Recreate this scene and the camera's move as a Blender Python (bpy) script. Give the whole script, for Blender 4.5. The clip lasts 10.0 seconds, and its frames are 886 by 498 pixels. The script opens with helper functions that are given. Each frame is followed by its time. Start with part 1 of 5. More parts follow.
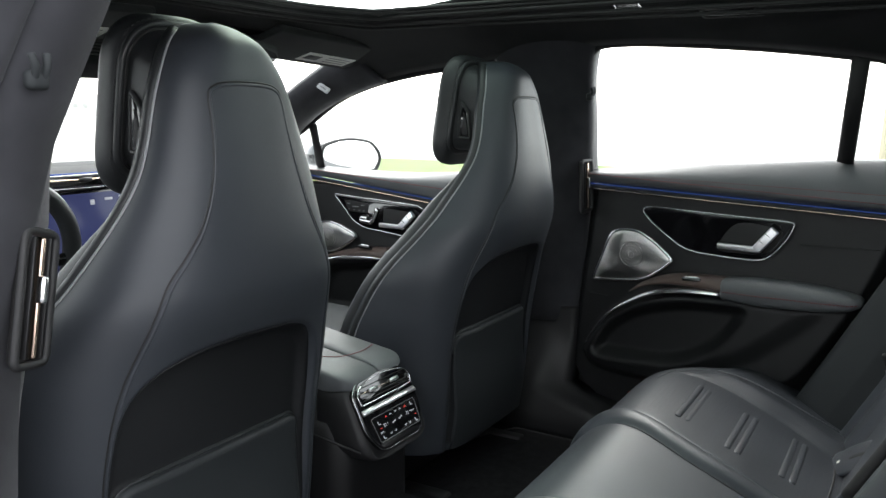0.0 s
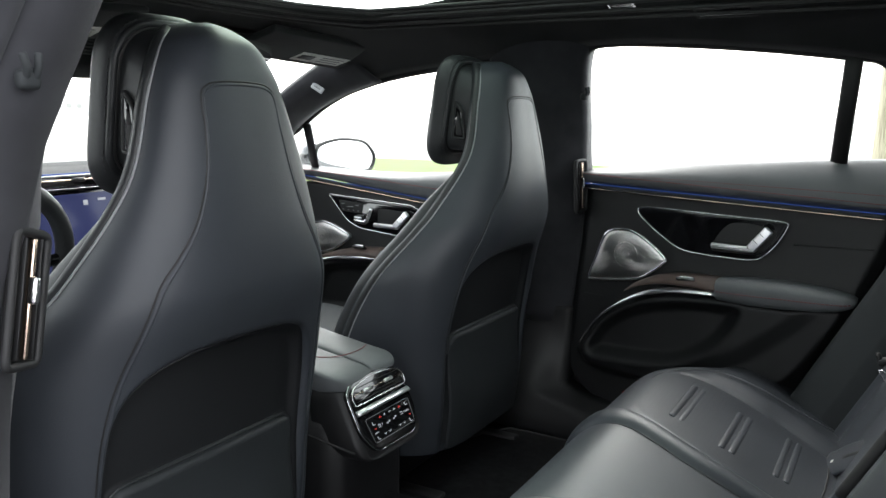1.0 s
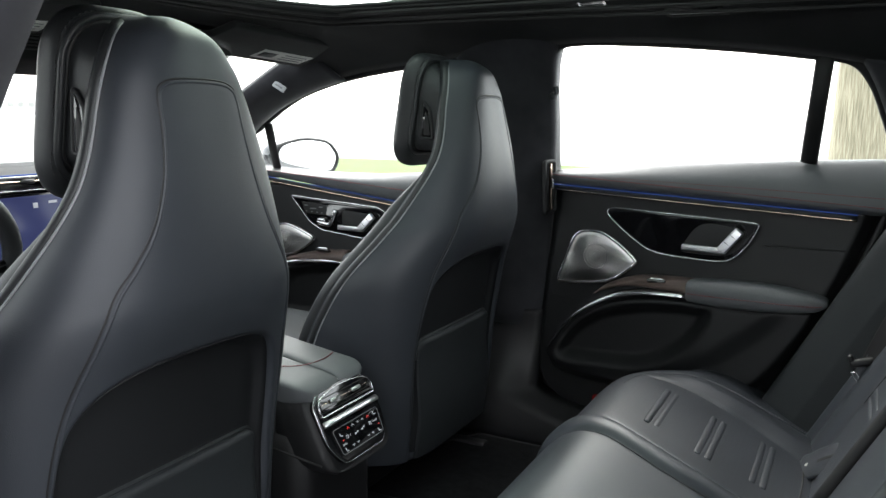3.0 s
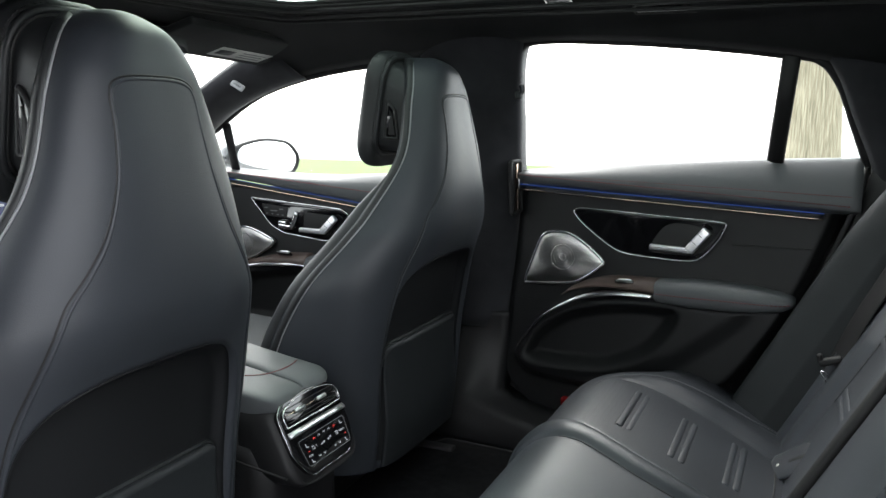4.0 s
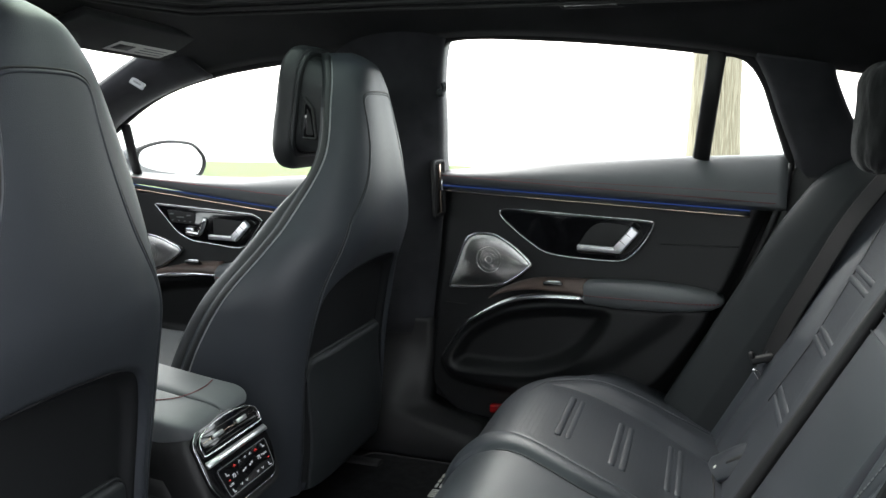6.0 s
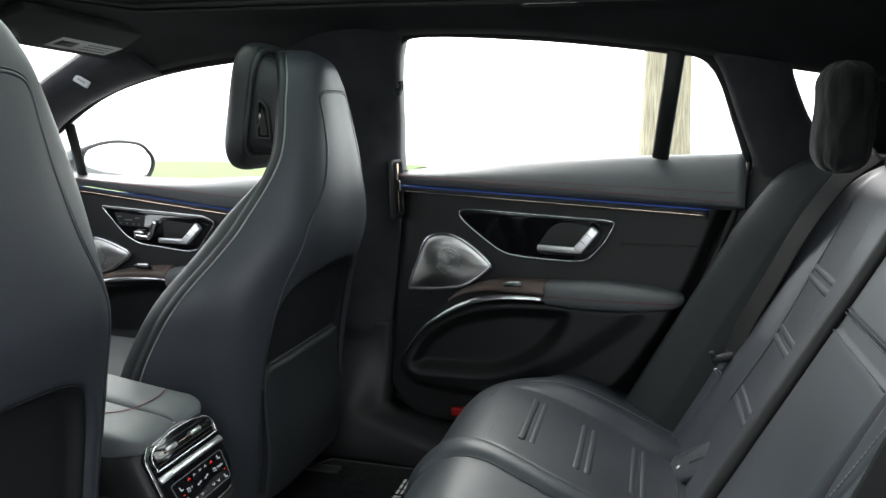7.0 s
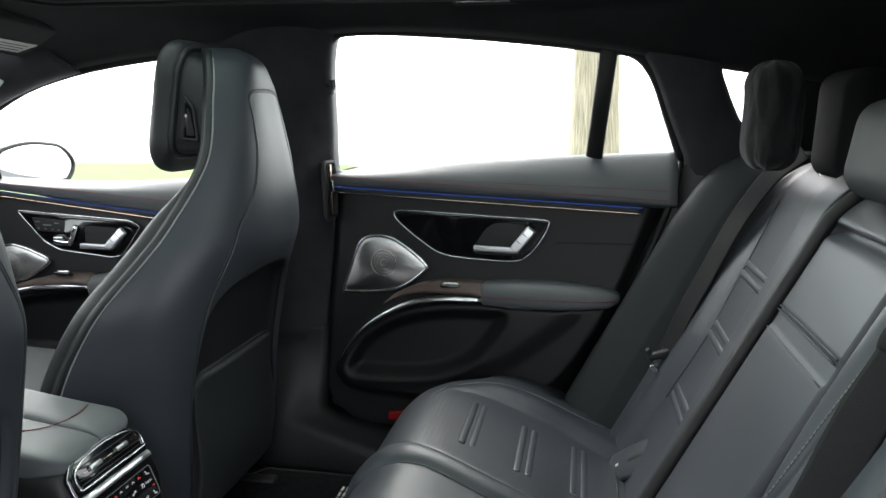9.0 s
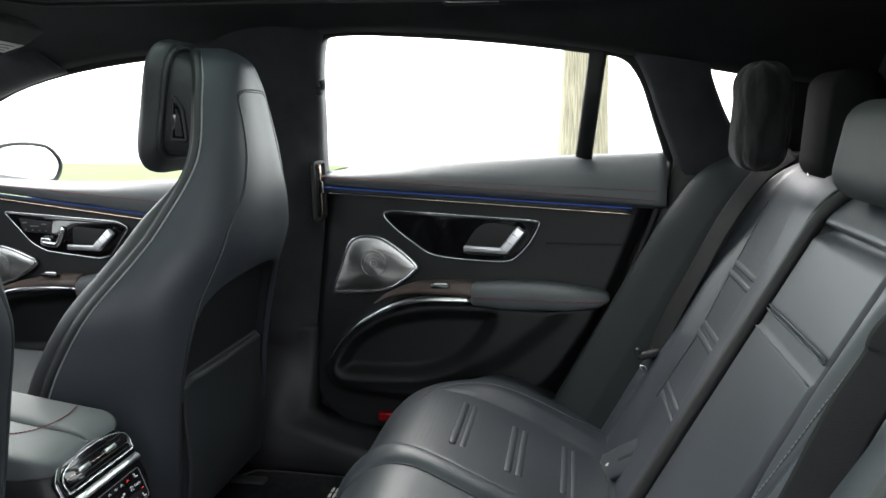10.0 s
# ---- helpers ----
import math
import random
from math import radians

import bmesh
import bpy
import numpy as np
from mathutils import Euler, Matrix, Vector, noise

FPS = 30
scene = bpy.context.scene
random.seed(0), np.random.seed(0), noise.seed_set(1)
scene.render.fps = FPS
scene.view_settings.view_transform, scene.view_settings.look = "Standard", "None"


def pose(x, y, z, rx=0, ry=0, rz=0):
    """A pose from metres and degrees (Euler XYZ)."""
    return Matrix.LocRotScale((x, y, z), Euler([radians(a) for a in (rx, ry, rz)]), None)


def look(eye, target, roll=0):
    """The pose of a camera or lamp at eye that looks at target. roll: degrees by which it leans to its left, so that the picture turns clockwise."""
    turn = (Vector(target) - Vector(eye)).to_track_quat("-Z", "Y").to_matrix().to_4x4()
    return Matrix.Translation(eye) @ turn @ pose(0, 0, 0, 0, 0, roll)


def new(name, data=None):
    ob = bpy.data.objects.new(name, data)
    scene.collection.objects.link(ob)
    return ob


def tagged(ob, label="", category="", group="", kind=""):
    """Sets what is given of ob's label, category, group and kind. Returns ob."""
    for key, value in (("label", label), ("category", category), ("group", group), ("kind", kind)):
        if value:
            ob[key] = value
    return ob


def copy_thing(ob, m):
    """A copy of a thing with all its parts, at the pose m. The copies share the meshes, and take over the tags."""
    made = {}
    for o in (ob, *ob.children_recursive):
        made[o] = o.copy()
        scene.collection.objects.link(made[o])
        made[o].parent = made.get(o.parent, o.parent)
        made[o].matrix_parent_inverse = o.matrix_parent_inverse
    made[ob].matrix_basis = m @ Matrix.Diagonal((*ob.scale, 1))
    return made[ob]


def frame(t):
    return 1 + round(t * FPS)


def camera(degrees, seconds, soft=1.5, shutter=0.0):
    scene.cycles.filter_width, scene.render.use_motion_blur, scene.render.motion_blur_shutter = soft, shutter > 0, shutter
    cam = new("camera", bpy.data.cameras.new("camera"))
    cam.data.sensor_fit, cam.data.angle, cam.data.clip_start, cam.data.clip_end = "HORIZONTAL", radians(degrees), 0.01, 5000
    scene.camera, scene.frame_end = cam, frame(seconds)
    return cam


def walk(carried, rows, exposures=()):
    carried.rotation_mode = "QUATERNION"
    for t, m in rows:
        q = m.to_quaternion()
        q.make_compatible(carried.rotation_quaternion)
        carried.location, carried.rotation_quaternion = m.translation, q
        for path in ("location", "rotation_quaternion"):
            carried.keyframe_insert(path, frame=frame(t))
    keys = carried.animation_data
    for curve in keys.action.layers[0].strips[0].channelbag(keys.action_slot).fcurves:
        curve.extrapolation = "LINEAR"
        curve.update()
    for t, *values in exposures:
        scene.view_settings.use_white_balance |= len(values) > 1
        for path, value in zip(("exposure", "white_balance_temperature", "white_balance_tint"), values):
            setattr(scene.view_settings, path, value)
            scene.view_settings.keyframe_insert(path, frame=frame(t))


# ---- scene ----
cam = camera(56.6, 10.0)
PATH = [
    (0, (-1.191, -0.298, 1.181), (0.518, 0.689, 0.856), 0.4),
    (0.5, (-1.19, -0.299, 1.182), (0.521, 0.684, 0.855), 0.5),
    (1, (-1.189, -0.298, 1.181), (0.526, 0.678, 0.856), 0.4),
    (1.5, (-1.185, -0.293, 1.182), (0.534, 0.676, 0.855), 0.5),
    (2, (-1.178, -0.284, 1.181), (0.55, 0.669, 0.856), 0.5),
    (2.5, (-1.168, -0.276, 1.181), (0.573, 0.653, 0.856), 0.5),
    (4, (-1.127, -0.236, 1.179), (0.674, 0.57, 0.855), 0.4),
    (4.5, (-1.112, -0.223, 1.178), (0.709, 0.538, 0.854), 0.3),
    (5, (-1.095, -0.204, 1.177), (0.748, 0.501, 0.854), 0.3),
    (5.5, (-1.08, -0.189, 1.174), (0.783, 0.464, 0.853), 0.2),
    (7, (-1.039, -0.158, 1.176), (0.872, 0.334, 0.851), 0.1),
    (7.5, (-1.032, -0.15, 1.176), (0.892, 0.292, 0.852), 0.1),
    (8, (-1.023, -0.146, 1.176), (0.91, 0.252, 0.851), 0.0),
    (8.5, (-1.019, -0.145, 1.177), (0.921, 0.214, 0.85), 0.0),
    (9, (-1.017, -0.148, 1.176), (0.928, 0.186, 0.85), -0.0),
    (9.5, (-1.017, -0.145, 1.175), (0.931, 0.171, 0.851), 0.0),
    (10, (-1.016, -0.147, 1.176), (0.933, 0.162, 0.851), -0.0),
]
walk(cam, [(t, look(eye, target, roll)) for t, eye, target, roll in PATH], [(0, 2.75), (6, 2.77), (9, 2.86), (10, 2.86)])

# ---- world and light ----
world = bpy.data.worlds.new("overcast_sky")
scene.world = world
world.use_nodes = True
wn, wl = world.node_tree.nodes, world.node_tree.links
sky = wn.new("ShaderNodeTexSky")
sky.sky_type, sky.sun_disc = "NISHITA", False
sky.sun_elevation, sky.sun_rotation = radians(51), radians(60)
sky.air_density, sky.dust_density, sky.ozone_density = 1.0, 1.0, 1.0
hue = wn.new("ShaderNodeHueSaturation")
hue.inputs["Saturation"].default_value = 0.12
wl.new(sky.outputs[0], hue.inputs["Color"])
wl.new(hue.outputs[0], wn["Background"].inputs["Color"])
wn["Background"].inputs["Strength"].default_value = 0.15
sun = new("sun", bpy.data.lights.new("sun", "SUN"))
sun.data.energy, sun.data.angle, sun.data.color = 1.25, radians(50), (1.0, 0.97, 0.93)
sun.matrix_world = look((3.5, 2.0, 5.0), (0, 0, 0))


# ---- materials ----
def mat(name, color, rough=0.5, metal=0.0, var=0.15, scale=6.0, bump=0.0, bump_scale=400.0, spec=0.5,
        sheen=0.0, coat=0.0, grain=None, voronoi=False, stretch=(1, 1, 1), emit=None, rough_var=0.1):
    """A surface with broad colour and gloss variation and fine relief."""
    m = bpy.data.materials.new(name)
    m.use_nodes = True
    n, l = m.node_tree.nodes, m.node_tree.links
    b = n["Principled BSDF"]
    b.inputs["Metallic"].default_value = metal
    b.inputs["Specular IOR Level"].default_value = spec
    b.inputs["Sheen Weight"].default_value = sheen
    b.inputs["Sheen Roughness"].default_value = 0.4
    b.inputs["Coat Weight"].default_value = coat
    b.inputs["Coat Roughness"].default_value = 0.06
    co = n.new("ShaderNodeTexCoord")
    mp = n.new("ShaderNodeMapping")
    mp.inputs["Scale"].default_value = stretch
    l.new(co.outputs["Object"], mp.inputs["Vector"])
    big = n.new("ShaderNodeTexNoise")
    big.inputs["Scale"].default_value, big.inputs["Detail"].default_value = scale, 6.0
    l.new(mp.outputs[0], big.inputs["Vector"])
    ramp = n.new("ShaderNodeValToRGB")
    lo, hi = [c * (1 - var) for c in color], [min(1, c * (1 + var)) for c in color]
    ramp.color_ramp.elements[0].position, ramp.color_ramp.elements[1].position = 0.3, 0.7
    ramp.color_ramp.elements[0].color, ramp.color_ramp.elements[1].color = (*lo, 1), (*(grain or hi), 1)
    l.new(big.outputs["Fac"], ramp.inputs[0])
    l.new(ramp.outputs[0], b.inputs["Base Color"])
    rr = n.new("ShaderNodeMapRange")
    rr.inputs["To Min"].default_value, rr.inputs["To Max"].default_value = rough * (1 - rough_var), min(1, rough * (1 + rough_var))
    l.new(big.outputs["Fac"], rr.inputs["Value"])
    l.new(rr.outputs[0], b.inputs["Roughness"])
    if bump:
        if voronoi:
            fine = n.new("ShaderNodeTexVoronoi")
            out = fine.outputs["Distance"]
        else:
            fine = n.new("ShaderNodeTexNoise")
            fine.inputs["Detail"].default_value = 3.0
            out = fine.outputs["Fac"]
        fine.inputs["Scale"].default_value = bump_scale
        l.new(mp.outputs[0], fine.inputs["Vector"])
        bp = n.new("ShaderNodeBump")
        bp.inputs["Strength"].default_value, bp.inputs["Distance"].default_value = bump, 0.001
        l.new(out, bp.inputs["Height"])
        l.new(bp.outputs[0], b.inputs["Normal"])
    if emit:
        b.inputs["Emission Color"].default_value = (*emit[:3], 1)
        b.inputs["Emission Strength"].default_value = emit[3]
    return m


LEATHER = mat("grey_leather", (0.0366, 0.0412, 0.0490), 0.45, bump=0.14, bump_scale=900, voronoi=True, var=0.12, spec=0.45)
LEATHER_LIGHT = mat("light_grey_leather", (0.104, 0.111, 0.116), 0.55, bump=0.25, bump_scale=900, voronoi=True, var=0.1)
LEATHER_SIDE = mat("black_leather", (0.021, 0.023, 0.025), 0.45, bump=0.2, bump_scale=900, voronoi=True)
CUSHION = mat("grey_seat_leather", (0.045, 0.050, 0.053), 0.8, bump=0.25, bump_scale=900, voronoi=True, spec=0.15)
# darkened to carry the shade of the knee recess
RECESS = mat("shaded_knee_panel", (0.0155, 0.0165, 0.018), 0.6, spec=0.2, bump=0.15, bump_scale=700)
BLACK_CLOTH = mat("black_headrest_cloth", (0.0095, 0.0095, 0.0100), 0.9, var=0.25, scale=20, bump=0.3, bump_scale=1200, spec=0.1)
HEAD = mat("dark_grey_matte_leather", (0.027, 0.030, 0.032), 0.6, bump=0.12, bump_scale=900, voronoi=True, spec=0.2)
POCKET_SKIN = mat("black_pocket_leather", (0.0235, 0.027, 0.0295), 0.55, bump=0.2, bump_scale=900, voronoi=True, spec=0.35)
SUEDE = mat("grey_microfibre", (0.034, 0.0345, 0.039), 0.95, var=0.25, scale=14, bump=0.3, bump_scale=1500, spec=0.15, sheen=0.25)
HEADLINER = mat("black_headliner", (0.0165, 0.0165, 0.0175), 0.95, var=0.25, scale=10, bump=0.3, bump_scale=1200, spec=0.1, sheen=0.1)
DOOR_SKIN = mat("black_door_skin", (0.0062, 0.0068, 0.0076), 0.56, bump=0.2, bump_scale=1000, voronoi=True)
PLASTIC = mat("black_plastic", (0.0125, 0.0125, 0.0135), 0.55, bump=0.15, bump_scale=1100)
PIANO = mat("gloss_black", (0.006, 0.006, 0.007), 0.06, var=0.05, spec=0.6, coat=0.5)
CHROME = mat("satin_chrome", (0.90, 0.90, 0.91), 0.22, metal=1.0, var=0.03, scale=4, rough_var=0.02)
SATIN = mat("satin_silver", (0.92, 0.92, 0.93), 0.40, metal=1.0, var=0.03, scale=8, rough_var=0.03)
STEEL = mat("brushed_steel", (0.72, 0.71, 0.69), 0.36, metal=1.0, var=0.08, scale=40, stretch=(1, 1, 6))
# turned finish: the gloss streaks away from the middle of a cover
turn_ = STEEL.node_tree.nodes.new("ShaderNodeTangent")
turn_.direction_type, turn_.axis = "RADIAL", "X"
STEEL.node_tree.links.new(turn_.outputs[0], STEEL.node_tree.nodes["Principled BSDF"].inputs["Tangent"])
STEEL.node_tree.nodes["Principled BSDF"].inputs["Anisotropic"].default_value = 0.75
BRONZE = mat("copper_trim", (0.80, 0.62, 0.50), 0.22, metal=1.0, var=0.06, scale=20)
WOOD = mat("brown_open_pore_wood", (0.095, 0.066, 0.056), 0.45, var=0.35, scale=40, stretch=(1, 0.15, 2), bump=0.3, bump_scale=300)
CARPET = mat("black_carpet", (0.014, 0.014, 0.015), 1.0, var=0.3, scale=60, bump=0.8, bump_scale=900, spec=0.05)
WEBBING = mat("black_webbing", (0.0125, 0.0125, 0.0135), 0.7, spec=0.2, bump=0.5, bump_scale=500, stretch=(1, 1, 4))
STITCH = mat("grey_thread", (0.16, 0.165, 0.17), 0.7, var=0.1)
RED_STITCH = mat("red_thread", (0.15, 0.016, 0.022), 0.7, var=0.1)
SEAM = mat("seam_shadow_leather", (0.020, 0.021, 0.023), 0.5, var=0.1)
RUBBER = mat("black_rubber", (0.012, 0.012, 0.0125), 0.6, var=0.1)
# pale tone holds the seat edges' highlight; the pillar tag shares it
PIPING = mat("pale_trim", (0.32, 0.33, 0.34), 0.5, var=0.1)
BLUE_LED = mat("blue_light_strip", (0.03, 0.05, 0.14), 0.7, spec=0.1, emit=(0.10, 0.24, 1.0, 0.035))
RED_LAMP = mat("red_reflector", (0.35, 0.01, 0.012), 0.25)
GRASS = mat("grass", (0.062, 0.112, 0.005), 0.9, var=0.3, scale=3, bump=0.6, bump_scale=60)
ASPHALT = mat("dark_asphalt", (0.055, 0.055, 0.058), 0.9, var=0.2, scale=3, bump=0.6, bump_scale=120)
PAVING = mat("pale_concrete", (0.42, 0.42, 0.41), 0.9, var=0.12, scale=0.8, bump=0.3, bump_scale=80)
BARK = mat("mossy_bark", (0.25, 0.22, 0.15), 0.95, var=0.4, scale=11, stretch=(9, 9, 0.5), bump=1.0, bump_scale=60, grain=(0.40, 0.37, 0.27))
PAINT = mat("dark_grey_car_paint", (0.05, 0.055, 0.06), 0.2, metal=0.4, coat=1.0, var=0.03)
WALL = mat("shade_wall_grey", (0.085, 0.085, 0.095), 0.9, var=0.12, scale=1.2, bump=0.3, bump_scale=90)
RENDERED = mat("pale_render", (0.80, 0.80, 0.79), 0.9, var=0.1, scale=0.5)


def glass_mat(name, tint):
    m = bpy.data.materials.new(name)
    m.use_nodes = True
    n, l = m.node_tree.nodes, m.node_tree.links
    g = n.new("ShaderNodeBsdfTransparent")
    g.inputs[0].default_value = (*tint, 1)
    r = n.new("ShaderNodeBsdfGlossy")
    r.inputs["Roughness"].default_value = 0.01
    lw = n.new("ShaderNodeLayerWeight")
    pw = n.new("ShaderNodeMath")
    pw.operation, pw.inputs[1].default_value = "POWER", 5.0
    l.new(lw.outputs["Facing"], pw.inputs[0])
    f = n.new("ShaderNodeMath")
    f.operation, f.inputs[1].default_value, f.inputs[2].default_value = "MULTIPLY_ADD", 0.6, 0.02
    l.new(pw.outputs[0], f.inputs[0])
    mx = n.new("ShaderNodeMixShader")
    l.new(f.outputs[0], mx.inputs[0]), l.new(g.outputs[0], mx.inputs[1]), l.new(r.outputs[0], mx.inputs[2])
    l.new(mx.outputs[0], n["Material Output"].inputs[0])
    return m


GLASS = glass_mat("clear_car_glass", (0.93, 0.95, 0.94))
ROOF_GLASS = glass_mat("tinted_roof_glass", (0.58, 0.64, 0.60))


# ---- mesh helpers ----
def crv(pts, n=8, closed=False):
    """A smooth curve through pts."""
    P = np.array(pts, float)
    m, out = len(P), []
    for i in range(m if closed else m - 1):
        if closed:
            a, b, c, d = P[i - 1], P[i], P[(i + 1) % m], P[(i + 2) % m]
        else:
            b, c = P[i], P[i + 1]
            a, d = (P[i - 1] if i else 2 * b - c), (P[i + 2] if i + 2 < m else 2 * c - b)
        for k in range(n):
            t = k / n
            out.append(0.5 * (2 * b + (c - a) * t + (2 * a - 5 * b + 4 * c - d) * t * t + (3 * b - a - 3 * c + d) * t ** 3))
    if not closed:
        out.append(P[-1])
    return np.array(out)


def rnd(pts, r=0.2, n=5):
    """A closed polygon with rounded corners; r is a share of the shorter side, or one share a corner."""
    P, out = np.array(pts, float), []
    for i in range(len(P)):
        a, b, c = P[i - 1], P[i], P[(i + 1) % len(P)]
        k = r[i] if hasattr(r, "__len__") else r
        d = k * min(np.linalg.norm(a - b), np.linalg.norm(c - b))
        p, q = b + (a - b) / np.linalg.norm(a - b) * d, b + (c - b) / np.linalg.norm(c - b) * d
        for j in range(n + 1):
            t = j / n
            out.append((1 - t) ** 2 * p + 2 * t * (1 - t) * b + t * t * q)
    return np.array(out)


def smooth(x, a, b):
    t = np.clip((np.asarray(x, float) - a) / (b - a), 0, 1)
    return t * t * (3 - 2 * t)


def sdist(U, V, poly):
    """Distance of (U, V) to a closed polygon; above zero inside."""
    P = np.stack([np.ravel(U), np.ravel(V)], 1)
    A, best, inside = np.array(poly, float), np.full(len(P), 9e9), np.zeros(len(P), bool)
    for i in range(len(A)):
        a, b = A[i - 1], A[i]
        ab = b - a
        t = np.clip(((P - a) @ ab) / max(ab @ ab, 1e-12), 0, 1)
        best = np.minimum(best, np.linalg.norm(P - a - t[:, None] * ab, axis=1))
        cross = (a[1] > P[:, 1]) != (b[1] > P[:, 1])
        xs = a[0] + (P[:, 1] - a[1]) / (ab[1] if abs(ab[1]) > 1e-12 else 1e-12) * ab[0]
        inside ^= cross & (P[:, 0] < xs)
    return np.where(inside, best, -best).reshape(np.shape(U))


def mesh(name, verts, faces, material, parent=None, label="", soft=True):
    me = bpy.data.meshes.new(name)
    me.from_pydata([tuple(map(float, v)) for v in verts], [], faces)
    bm = bmesh.new()
    bm.from_mesh(me)
    bmesh.ops.remove_doubles(bm, verts=bm.verts, dist=1e-6)
    bmesh.ops.recalc_face_normals(bm, faces=bm.faces)
    bm.to_mesh(me)
    bm.free()
    me.materials.append(material)
    if soft:
        me.polygons.foreach_set("use_smooth", [True] * len(me.polygons))
    ob = new(name, me)
    if parent:
        ob.parent = parent
    if label:
        tagged(ob, label)
    return ob


def thing(name, label, category, group="", at=(0, 0, 0), kind=""):
    ob = new(name)
    ob.empty_display_size = 0.05
    ob.location = at
    return tagged(ob, label, category, group, kind)


def loft(rings, closed=True, caps=True):
    n, verts, faces = len(rings[0]), [p for r in rings for p in r], []
    for i in range(len(rings) - 1):
        for j in range(n if closed else n - 1):
            k = (j + 1) % n
            faces.append((i * n + j, i * n + k, (i + 1) * n + k, (i + 1) * n + j))
    if caps:
        faces += [tuple(range(n - 1, -1, -1)), tuple((len(rings) - 1) * n + j for j in range(n))]
    return verts, faces


def grid(rows, cols, P):
    return list(P), [(i * cols + j, i * cols + j + 1, (i + 1) * cols + j + 1, (i + 1) * cols + j)
                     for i in range(rows - 1) for j in range(cols - 1)]


def slab(P, back):
    """A closed skin from a grid of points P[rows, cols, 3], thickened by the vector back."""
    r, c = P.shape[:2]
    v, f = grid(r, c, P.reshape(-1, 3))
    n = r * c
    v = v + [p + np.array(back) for p in P.reshape(-1, 3)]
    f = f + [tuple(n + k for k in reversed(q)) for q in f]
    edge = [(i, 0) for i in range(r)] + [(r - 1, j) for j in range(1, c)] + [(i, c - 1) for i in range(r - 2, -1, -1)] + [(0, j) for j in range(c - 2, 0, -1)]
    idx = [i * c + j for i, j in edge]
    for a, b in zip(idx, idx[1:] + idx[:1]):
        f.append((a, b, n + b, n + a))
    return v, f


def tube(pts, r, closed=False, sides=8, up=None, flat=1.0, ends=True):
    """A round or flattened rod along pts; flat: its thickness along up as a share of its width r."""
    P = np.array(pts, float)
    n, rings = len(P), []
    for i in range(n):
        a, b = (P[i - 1], P[(i + 1) % n]) if closed else (P[max(i - 1, 0)], P[min(i + 1, n - 1)])
        t = b - a
        t /= max(np.linalg.norm(t), 1e-9)
        u = np.array(up(P[i]) if callable(up) else (up if up is not None else (0.31, 0.22, 0.93)), float)
        s = np.cross(t, u)
        s /= max(np.linalg.norm(s), 1e-9)
        w = np.cross(s, t)
        rr = r[i] if hasattr(r, "__len__") else r
        rings.append([P[i] + rr * (math.cos(q) * s + flat * math.sin(q) * w) for q in np.arange(sides) * 2 * math.pi / sides])
    if closed:
        rings.append(rings[0])
    return loft(rings, True, ends and not closed)


def ribbon(pts, w, h, up):
    """A flat band of width w and height h along pts, rounded at its edges; up: its outer side."""
    return tube(pts, w / 2, up=up, flat=h / w, sides=10)


def plate(outline, out, h, edge=0.003, base=0.0):
    """A panel on a closed outline of 3D points: raised by h along out, with a rounded rim."""
    P, o = np.array(outline, float), np.array(out, float)
    o /= np.linalg.norm(o)
    t = np.roll(P, -1, 0) - np.roll(P, 1, 0)
    inn = np.cross(o, t)
    inn /= np.maximum(np.linalg.norm(inn, axis=1), 1e-9)[:, None]
    c = P.mean(0)
    if np.sum(inn * (c - P)) < 0:
        inn = -inn
    rings = [P + o * base]
    for a in (0, 30, 60, 90):
        q = radians(a)
        rings.append(P + o * (base + h - edge + edge * math.sin(q)) + inn * edge * (1 - math.cos(q)))
    return loft(rings)


def rbox(cx, cy, cz, sx, sy, sz, r=0.01, seg=3):
    """A box with rounded edges."""
    bm = bmesh.new()
    bmesh.ops.create_cube(bm, size=1)
    bmesh.ops.scale(bm, vec=(sx, sy, sz), verts=bm.verts)
    bmesh.ops.bevel(bm, geom=bm.edges[:] + bm.verts[:], offset=min(r, sx * 0.49, sy * 0.49, sz * 0.49), segments=seg, profile=0.5, affect="EDGES")
    bmesh.ops.translate(bm, vec=(cx, cy, cz), verts=bm.verts)
    bm.verts.index_update()
    out = [tuple(v.co) for v in bm.verts], [tuple(v.index for v in f.verts) for f in bm.faces]
    bm.free()
    return out


def stitches(pts, r, length=0.0042, gap=0.0024):
    """Separate thread stitches along a line."""
    P = np.array(pts, float)
    d = np.concatenate([[0], np.cumsum(np.linalg.norm(np.diff(P, axis=0), axis=1))])
    at = lambda q: np.array([np.interp(q, d, P[:, k]) for k in range(3)])
    return merged(*[tube([at(q), at(q + length * 0.2), at(q + length * 0.8), at(q + length)], [r * 0.4, r, r, r * 0.4], sides=5) for q in np.arange(0, d[-1] - length, length + gap)])


def turned(vf, m):
    return [tuple(m @ Vector(tuple(map(float, v)))) for v in vf[0]], vf[1]


def merged(*vfs):
    V, F = [], []
    for v, f in vfs:
        k = len(V)
        V += list(v)
        F += [tuple(k + i for i in q) for q in f]
    return V, F


# ---- outdoors ----
FLOOR = 0.40


def sheet(name, cx, cy, z, sx, sy, n, material, label, category, wave=0.0):
    xs, ys = np.linspace(cx - sx, cx + sx, n), np.linspace(cy - sy, cy + sy, n)
    P = [(x, y, z + wave * noise.noise((x * 0.15, y * 0.15, 0))) for x in xs for y in ys]
    return tagged(mesh(name, *grid(n, n, P), material), label, category, kind="structure")


